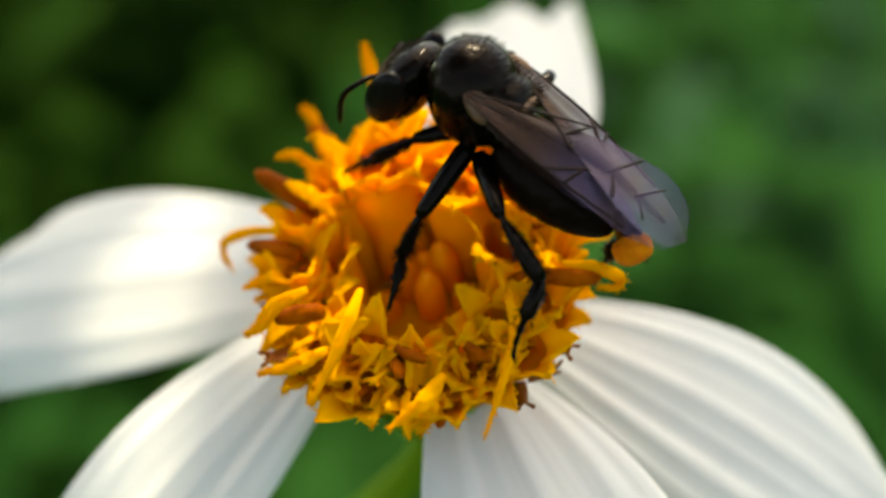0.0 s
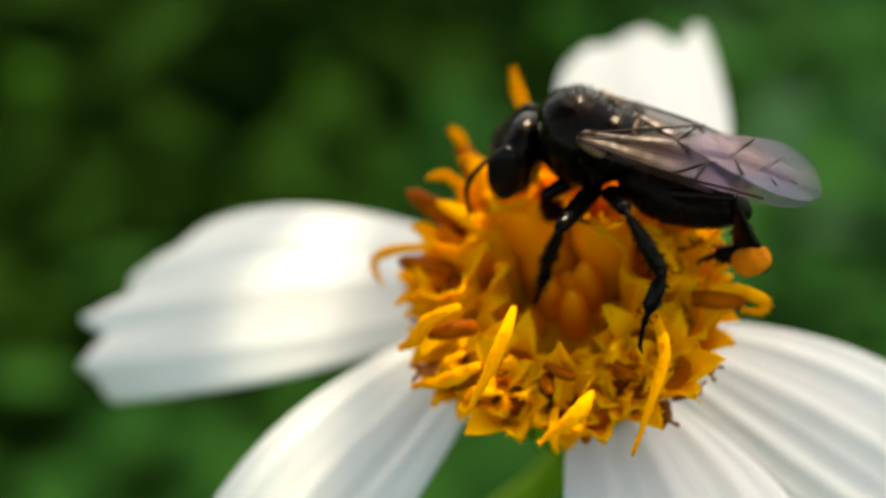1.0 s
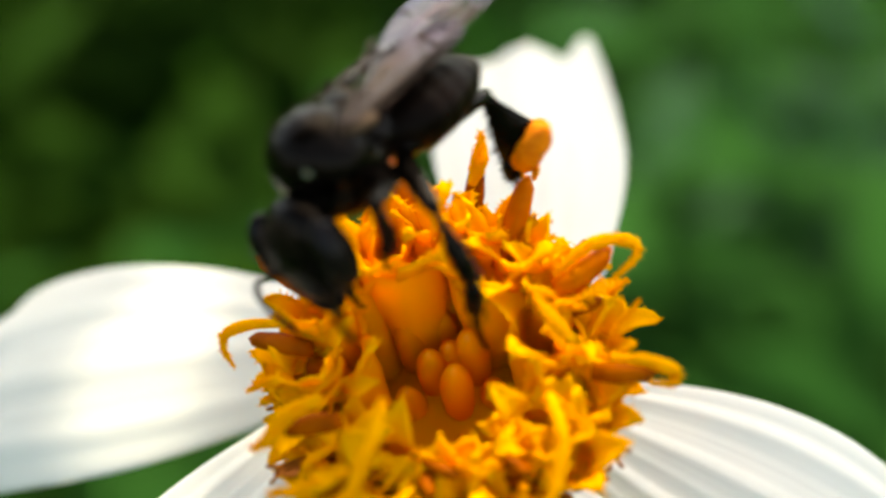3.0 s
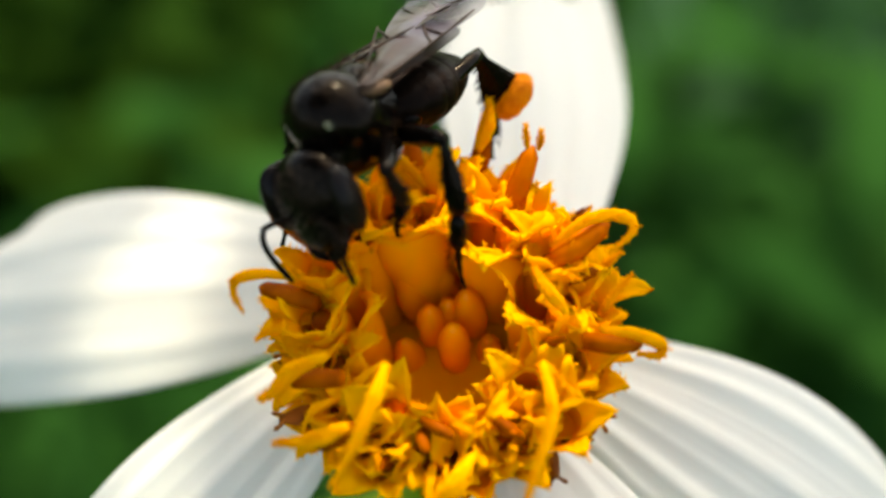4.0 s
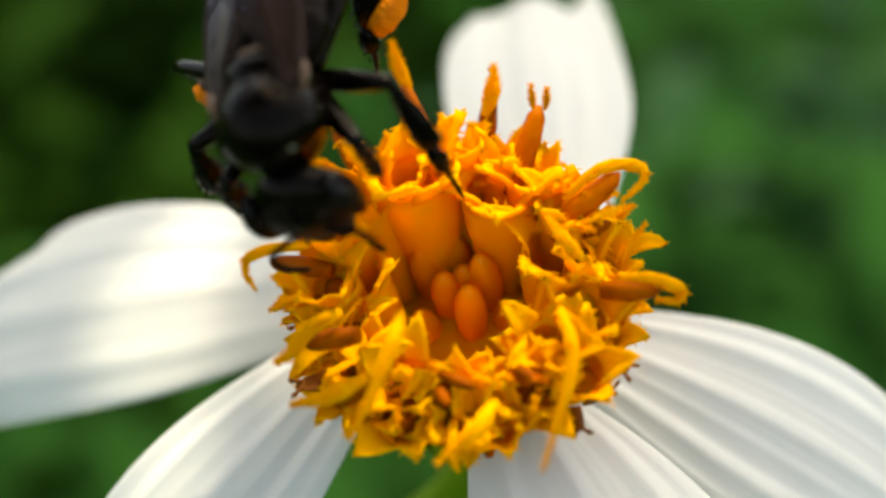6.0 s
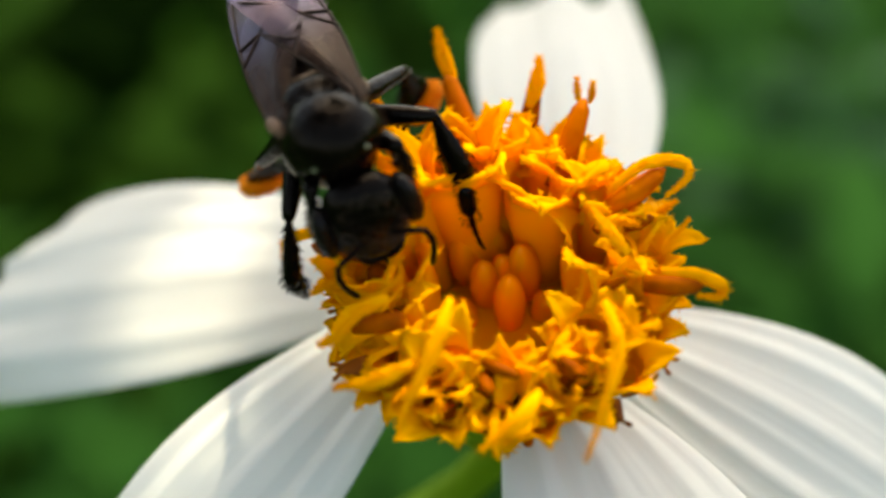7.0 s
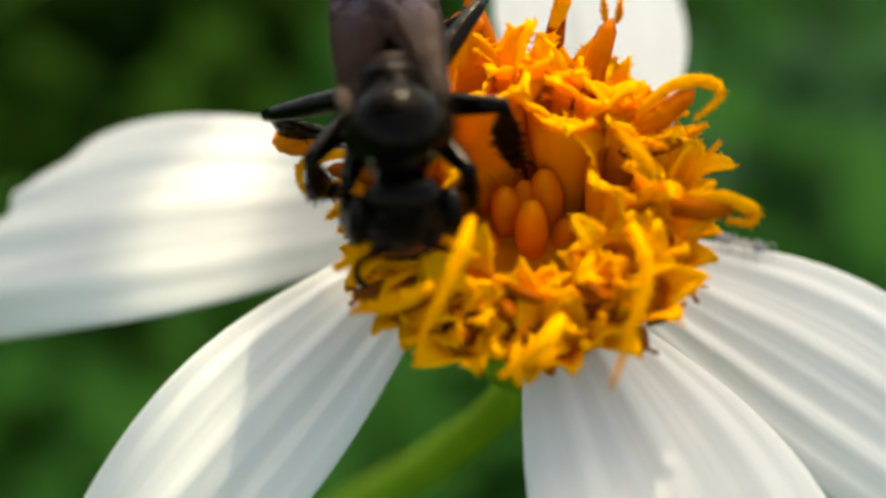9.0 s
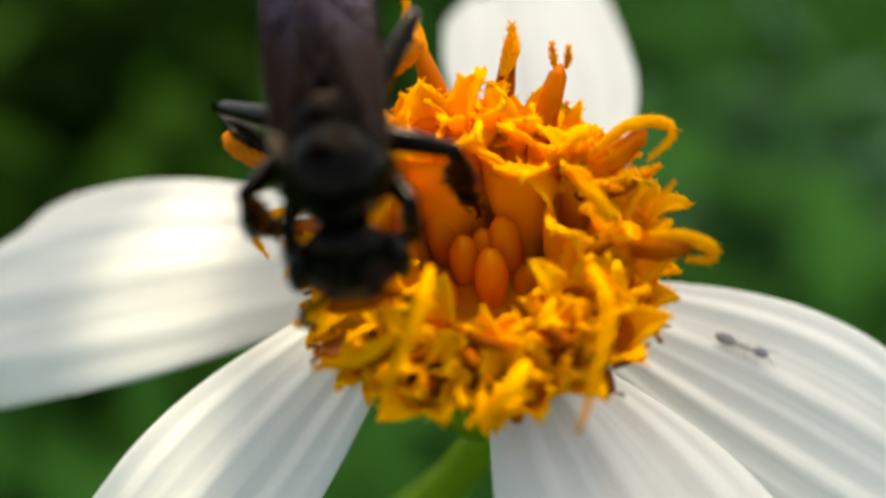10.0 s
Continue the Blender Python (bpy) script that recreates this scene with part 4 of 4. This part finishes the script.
def motions():
    body = [
        (0, 0.61, -0.83, 6.24, -7.7, -28.3, 151.5),
        (0.5, -0.02, -0.15, 5.68, 0.5, -8.3, 156.7),
        (1, -0.17, -0.20, 5.53, -6.6, -9.2, 164.4),
        (1.5, -0.14, 0.13, 5.47, -6.2, -10.2, 157.7),
        (2, -0.06, -1.26, 6.92, -13.7, -16.4, 158.1),
        (2.5, -1.76, -0.20, 6.59, -8.3, 3.2, -172.4),
        (3, -2.12, -0.82, 6.48, 21.6, 14.6, -128.3),
        (3.2, -2.50, 0.35, 6.13, 30.7, 4.1, -120.6),
        (4.3, -2.12, 0.09, 5.98, 23.3, 0.7, -122.8),
        (4.5, -2.09, -0.66, 6.16, 24.2, 2.3, -123.7),
        (5, -2.06, 0.56, 6.50, 12.5, -1.0, -133.7),
        (5.2, -3.13, -0.27, 6.64, 10.7, 4.8, -135.3),
        (6.3, -3.24, -1.61, 5.42, 36.1, 33.6, -67.6),
        (6.5, -3.19, -0.75, 4.89, 33.6, 31.0, -67.1),
        (7, -3.23, -0.69, 5.11, 21.1, 15.7, -69.0),
        (7.5, -2.92, -0.48, 4.95, 17.9, 9.4, -65.8),
        (8, -2.72, -0.56, 4.72, 17.3, 10.6, -66.8),
        (8.5, -2.11, -0.81, 4.60, 12.2, 22.9, -73.6),
        (9, -2.45, -1.72, 4.41, 4.6, 26.4, -82.1),
        (9.5, -2.53, -2.25, 4.69, 8.8, 28.5, -79.4),
        (10, -2.66, -2.71, 5.13, 8.3, 36.6, -83.5),
    ]
    walk(bee, [(t, mm(*p)) for t, *p in body])
    stand = flower.matrix_basis
    # along the far edge of the petal, then down its face: x, y, z, roll, dip, heading
    track = [(0.0, 2.30, 1.74, -1.04, 0, 6, -15), (8.0, 2.40, 1.73, -1.04, 0, 6, -15), (8.5, 3.13, 1.62, -1.05, 0, 6, -17), (9.0, 3.90, 1.45, -1.09, 0, 7, -18), (9.5, 4.29, 0.98, -1.11, -10, 9, -17), (10.0, 4.40, 0.03, -1.22, 8, 8, -30)]
    walk(ant, [(t, stand @ mm(*p)) for t, *p in track])
    # knee, ankle and claw of each leg, in the bee's space
    gait = {}
    gait["front_left"] = [
        (0, -0.61, 1.61, -1.71, -0.79, 1.81, -2.62, -1.20, 2.65, -2.82),
        (0.5, -0.62, 1.84, -0.74, -0.55, 1.77, -1.69, -0.76, 2.30, -2.48),
        (1, -0.23, 1.82, -0.81, -0.15, 1.79, -1.75, -0.12, 1.95, -2.69),
        (1.5, -0.39, 1.83, -0.68, -0.45, 1.92, -1.63, -0.32, 1.84, -2.57),
        (2, -0.55, 1.84, -1.13, -0.53, 1.86, -2.08, -0.34, 2.33, -2.88),
        (2.5, 0.18, 1.44, -0.14, 0.05, 1.20, -1.05, 0.03, 0.90, -1.96),
        (3, 0.58, 1.29, -0.52, 0.34, 0.91, -1.36, 0.29, 0.15, -1.93),
        (3.2, 0.57, 1.31, -0.58, 0.27, 1.03, -1.43, 0.26, 0.40, -2.15),
        (4.3, 0.69, 1.19, -0.74, 0.17, 0.90, -1.48, 0.17, 0.32, -2.24),
        (4.5, 0.78, 1.03, -0.86, 0.15, 0.64, -1.45, 0.09, -0.03, -2.12),
        (5, 0.74, 1.10, -0.93, 0.35, 0.65, -1.67, 0.20, 0.33, -2.55),
        (5.2, 0.67, 1.21, -0.76, 0.35, 0.87, -1.59, 0.27, 0.60, -2.50),
        (6.3, 0.61, 1.19, -0.44, 0.49, 0.95, -1.35, 0.44, 0.63, -2.25),
        (6.5, 0.64, 1.09, -0.28, 0.65, 0.81, -1.16, 0.55, 0.40, -1.98),
        (7, 0.69, 0.90, -0.21, 0.44, 0.87, -1.11, 0.23, 0.56, -1.96),
        (7.5, 0.64, 0.77, -0.05, 0.35, 0.87, -0.93, 0.04, 0.66, -1.77),
        (8, 0.61, 0.85, -0.04, 0.33, 1.00, -0.90, -0.01, 0.72, -1.70),
        (8.5, 0.72, 0.85, -0.28, 0.54, 0.81, -1.20, 0.38, 0.71, -2.12),
        (9, 0.72, 1.05, -0.48, 0.60, 1.02, -1.42, 0.47, 1.06, -2.35),
        (9.5, 0.67, 0.98, -0.33, 0.54, 0.97, -1.28, 0.38, 0.94, -2.23),
        (10, 0.65, 1.01, -0.28, 0.62, 0.91, -1.22, 0.66, 0.65, -2.14),
    ]
    gait["middle_left"] = [
        (0, -1.67, 1.49, -0.50, -2.95, 1.79, -0.81, -3.21, 2.71, -1.79),
        (0.5, -1.56, 1.60, -0.58, -2.50, 2.19, -1.31, -2.44, 2.99, -2.50),
        (1, -1.21, 1.60, -0.15, -2.15, 1.99, -0.96, -2.04, 2.90, -2.04),
        (1.5, -1.49, 1.56, -0.34, -2.49, 2.01, -1.09, -2.62, 3.02, -2.08),
        (2, -1.07, 1.34, 0.20, -2.14, 2.00, -0.30, -2.51, 2.35, -1.56),
        (2.5, -1.06, 1.69, -0.24, -1.25, 2.35, -1.36, -1.51, 2.17, -2.67),
        (3, -0.06, 1.60, -1.10, 0.00, 1.61, -2.39, 0.07, 1.04, -3.61),
        (3.2, -0.22, 1.72, -0.71, -0.11, 1.73, -2.00, -0.02, 1.30, -3.28),
        (4.3, -0.26, 1.73, -0.65, -0.13, 1.57, -1.94, -0.11, 1.08, -3.19),
        (4.5, -0.10, 1.66, -0.94, -0.06, 1.24, -2.15, -0.11, 0.56, -3.31),
        (5, -0.37, 1.47, -1.66, 0.43, 2.07, -2.48, 0.13, 1.75, -3.76),
        (5.2, -0.39, 1.78, -0.94, 0.30, 2.03, -2.02, 0.18, 1.81, -3.34),
        (6.3, -0.27, 1.72, -0.60, 0.37, 1.73, -1.73, 0.60, 1.59, -3.05),
        (6.5, -0.09, 1.68, -0.52, 0.72, 1.47, -1.42, 1.00, 1.29, -2.68),
        (7, -0.14, 1.72, -0.90, 0.48, 1.69, -2.03, 0.87, 1.53, -3.31),
        (7.5, 0.27, 1.44, -0.76, 0.55, 1.72, -1.93, 0.91, 1.89, -3.21),
        (8, 0.15, 1.48, -0.53, 0.37, 1.56, -1.77, 0.74, 1.87, -3.00),
        (8.5, -0.01, 1.47, -0.23, -0.02, 1.42, -1.50, 0.52, 1.70, -2.67),
        (9, -0.34, 1.78, -0.36, -0.35, 1.81, -1.62, -0.50, 2.32, -2.83),
        (9.5, -0.39, 1.84, -0.72, -0.51, 1.80, -2.00, -0.57, 2.25, -3.27),
        (10, -0.34, 1.82, -0.92, -0.33, 1.75, -2.22, -0.27, 2.18, -3.49),
    ]
    gait["hind_left"] = [
        (0, -2.90, -0.13, 0.23, -3.51, -0.17, -0.96, -3.47, -0.35, -1.94),
        (0.5, -3.16, 0.44, -0.33, -3.18, -0.28, -1.43, -2.74, -0.83, -2.11),
        (1, -2.97, 0.71, 0.11, -3.26, 0.54, -1.15, -2.58, 0.33, -1.79),
        (1.5, -3.13, 0.59, -0.15, -3.12, 0.11, -1.36, -3.00, -0.41, -2.15),
        (2, -2.94, -0.11, 0.04, -3.26, -0.24, -1.26, -2.91, -0.27, -2.20),
        (2.5, -2.98, 0.43, -0.19, -2.89, -0.19, -1.39, -2.85, -0.36, -2.38),
        (3, -2.97, 0.24, -1.20, -2.94, 0.01, -2.51, -3.28, -0.47, -3.31),
        (3.2, -3.04, 0.62, -0.65, -3.06, 0.34, -1.97, -3.17, 0.00, -2.90),
        (4.3, -3.01, 0.71, -0.45, -3.41, 0.30, -1.67, -3.17, 0.02, -2.60),
        (4.5, -3.03, 0.45, -0.50, -3.66, -0.10, -1.55, -3.29, -0.43, -2.41),
        (5, -3.04, 0.26, -0.76, -3.50, 0.10, -2.01, -2.85, 0.27, -2.75),
        (5.2, -3.01, 0.76, -0.52, -3.09, 0.48, -1.84, -2.51, 0.58, -2.65),
        (6.3, -2.82, 1.31, -1.05, -2.04, 0.83, -2.05, -1.67, 0.61, -2.95),
        (6.5, -2.45, 1.24, -1.92, -1.39, 0.85, -2.68, -0.96, 0.38, -3.46),
        (7, -2.15, 1.69, -1.83, -2.29, 1.38, -3.13, -2.49, 1.10, -4.06),
        (7.5, -2.13, 1.93, -1.53, -2.47, 1.58, -2.79, -2.90, 1.37, -3.67),
        (8, -2.51, 1.65, -1.35, -2.84, 1.30, -2.61, -3.29, 1.11, -3.48),
        (8.5, -2.95, 0.99, -0.98, -3.03, 0.92, -2.33, -3.29, 0.79, -3.28),
        (9, -2.63, 1.67, -0.75, -2.75, 0.94, -1.88, -2.98, 0.73, -2.83),
        (9.5, -2.68, 1.57, -0.93, -2.64, 0.88, -2.09, -2.94, 0.64, -3.01),
        (10, -2.76, 1.43, -0.97, -2.52, 0.72, -2.09, -2.47, 0.64, -3.08),
    ]
    gait["front_right"] = [
        (0, 0.43, 0.54, -1.57, 0.77, 0.66, -2.44, 1.17, 0.52, -3.28),
        (0.5, 0.52, -0.06, -1.70, -0.09, 0.58, -1.36, -0.08, -0.18, -1.90),
        (1, 0.36, 0.54, -1.31, 0.14, 0.02, -2.07, -0.42, 0.56, -1.53),
        (1.5, 0.47, 0.39, -1.56, 0.11, 1.25, -1.48, 0.14, 0.74, -2.29),
        (2, 0.44, 0.52, -1.46, 0.52, 0.66, -2.39, 0.74, 0.74, -3.31),
        (2.5, 0.67, 0.30, -1.04, 0.69, 0.14, -1.96, 0.71, -0.10, -2.87),
        (3, 0.90, -0.49, -0.88, 0.45, -0.53, -1.72, 0.65, -0.51, -2.65),
        (3.2, 0.84, -0.86, -0.79, 0.30, -0.92, -1.57, 0.69, -0.62, -2.39),
        (4.3, 0.62, -1.27, -0.66, 0.18, -1.32, -1.50, 0.70, -0.87, -2.15),
        (4.5, 0.55, -1.34, -0.62, 0.20, -1.37, -1.51, 0.58, -1.09, -2.34),
        (5, 0.54, -1.35, -0.59, 0.25, -1.37, -1.50, 0.52, -1.22, -2.40),
        (5.2, 0.57, -1.30, -0.54, 0.33, -1.35, -1.46, 0.53, -1.27, -2.38),
        (6.3, 0.70, -0.95, -0.33, 0.59, -1.23, -1.24, 0.73, -1.28, -2.17),
        (6.5, 0.76, -0.64, -0.23, 0.83, -1.11, -1.04, 0.95, -1.20, -1.96),
        (7, 0.77, -0.65, -0.28, 0.69, -0.81, -1.20, 0.52, -0.78, -2.12),
        (7.5, 0.75, -0.76, -0.30, 0.80, -0.92, -1.23, 1.39, -0.56, -1.88),
        (8, 0.68, -0.93, -0.27, 0.62, -1.05, -1.22, 1.46, -0.69, -1.44),
        (8.5, 0.57, -1.02, -0.09, 0.67, -1.11, -1.00, 0.65, -1.04, -1.91),
        (9, 0.81, -0.84, -0.45, 0.84, -0.81, -1.38, 0.76, -0.71, -2.30),
        (9.5, 0.76, -0.83, -0.37, 0.74, -0.87, -1.32, 0.73, -0.78, -2.26),
        (10, 0.71, -0.75, -0.22, 0.79, -0.80, -1.17, 0.87, -0.76, -2.12),
    ]
    gait["middle_right"] = [
        (0, -0.69, -1.80, -0.48, -0.61, -2.17, -1.72, 0.09, -2.80, -2.69),
        (0.5, -0.69, -1.80, -0.46, -0.63, -2.21, -1.69, 0.15, -2.93, -2.52),
        (1, -0.69, -1.80, -0.48, -0.64, -2.16, -1.73, 0.10, -2.69, -2.73),
        (1.5, -0.69, -1.80, -0.49, -0.67, -2.14, -1.75, 0.10, -2.53, -2.78),
        (2, -0.68, -1.80, -0.49, -0.72, -2.15, -1.74, 0.14, -2.34, -2.77),
        (2.5, -0.67, -1.80, -0.49, -0.81, -2.17, -1.73, 0.23, -2.16, -2.59),
        (3, -0.67, -1.80, -0.50, -0.89, -2.19, -1.72, 0.36, -1.92, -2.16),
        (3.2, -0.66, -1.80, -0.50, -0.86, -2.19, -1.73, 0.37, -2.05, -2.29),
        (4.3, -0.63, -1.80, -0.51, -0.78, -2.19, -1.74, 0.46, -2.00, -2.24),
        (4.5, -0.61, -1.80, -0.51, -0.72, -2.19, -1.74, 0.52, -1.77, -2.06),
        (5, -0.56, -1.79, -0.50, -0.64, -2.17, -1.74, 0.36, -1.92, -2.61),
        (5.2, -0.49, -1.78, -0.51, -0.48, -2.12, -1.77, 0.26, -1.98, -2.88),
        (6.3, -0.18, -1.68, -0.61, 0.03, -1.97, -1.86, 0.24, -1.92, -3.19),
        (6.5, 0.11, -1.61, -0.70, 0.42, -1.86, -1.93, 0.39, -1.75, -3.27),
        (7, 0.38, -1.22, -1.23, 0.74, -1.59, -2.38, 0.09, -1.48, -3.54),
        (7.5, -0.01, -1.55, -0.48, 1.25, -1.36, -0.79, 1.29, -0.93, -2.05),
        (8, -0.07, -1.64, -0.60, 1.20, -1.28, -0.70, 1.02, -0.95, -1.98),
        (8.5, -0.05, -1.74, -0.96, -0.11, -1.78, -2.23, -0.65, -1.30, -3.36),
        (9, 0.24, -1.38, -0.57, 0.00, -1.21, -1.81, -0.55, -0.76, -2.93),
        (9.5, 0.17, -1.36, -0.35, 0.00, -1.20, -1.61, -0.53, -0.78, -2.75),
        (10, 0.13, -1.35, -0.34, 0.11, -1.26, -1.64, -0.20, -0.93, -2.91),
    ]
    gait["hind_right"] = [
        (0, -0.80, -2.23, -1.64, -1.51, -2.84, -2.61, -2.08, -3.32, -3.27),
        (0.5, -1.02, -2.41, -1.23, -1.92, -2.59, -2.21, -2.27, -3.25, -2.88),
        (1, -1.00, -2.42, -1.18, -1.71, -2.53, -2.32, -1.96, -3.15, -3.07),
        (1.5, -0.67, -2.29, -1.47, -0.98, -2.80, -2.68, -1.30, -3.25, -3.52),
        (2, -0.82, -1.93, -2.07, -1.28, -2.34, -3.26, -1.83, -2.54, -4.06),
        (2.5, -2.50, -1.69, -1.29, -2.23, -1.99, -2.57, -2.69, -2.47, -3.32),
        (3, -2.99, -0.85, -0.97, -3.21, -1.88, -1.82, -3.37, -2.60, -2.49),
        (3.2, -2.97, -0.97, -0.64, -3.09, -1.66, -1.79, -3.22, -2.22, -2.61),
        (4.3, -2.85, -1.24, -0.38, -2.87, -1.39, -1.72, -3.16, -1.86, -2.56),
        (4.5, -2.79, -1.35, -0.35, -2.76, -1.32, -1.70, -3.23, -1.85, -2.41),
        (5, -2.72, -1.50, -0.42, -2.68, -1.38, -1.77, -2.91, -1.72, -2.68),
        (5.2, -2.59, -1.70, -0.57, -2.50, -1.48, -1.89, -2.63, -1.70, -2.86),
        (6.3, -1.84, -2.25, -1.10, -1.70, -1.81, -2.37, -1.80, -1.96, -3.35),
        (6.5, -1.11, -2.34, -1.44, -0.96, -2.10, -2.76, -1.14, -2.26, -3.73),
        (7, -1.92, -1.35, -2.29, -2.56, -1.09, -3.44, -2.95, -1.02, -4.35),
        (7.5, -2.06, -0.64, -2.45, -2.66, -1.24, -3.50, -3.07, -1.08, -4.39),
        (8, -2.24, -1.36, -2.05, -2.62, -0.94, -3.26, -3.02, -0.77, -4.16),
        (8.5, -2.18, -1.88, -1.55, -1.90, -1.30, -2.75, -2.19, -1.17, -3.70),
        (9, -1.55, -1.99, -1.91, -1.69, -1.08, -2.90, -1.99, -0.85, -3.83),
        (9.5, -1.88, -1.88, -1.85, -1.82, -1.06, -2.92, -2.15, -0.91, -3.85),
        (10, -2.03, -1.79, -1.84, -1.63, -1.11, -2.94, -1.86, -1.06, -3.91),
    ]
    for key, rows in gait.items():
        for piece, path in zip(leg_pieces[key], limb_rows(key, rows)):
            walk(piece, path)


motions()
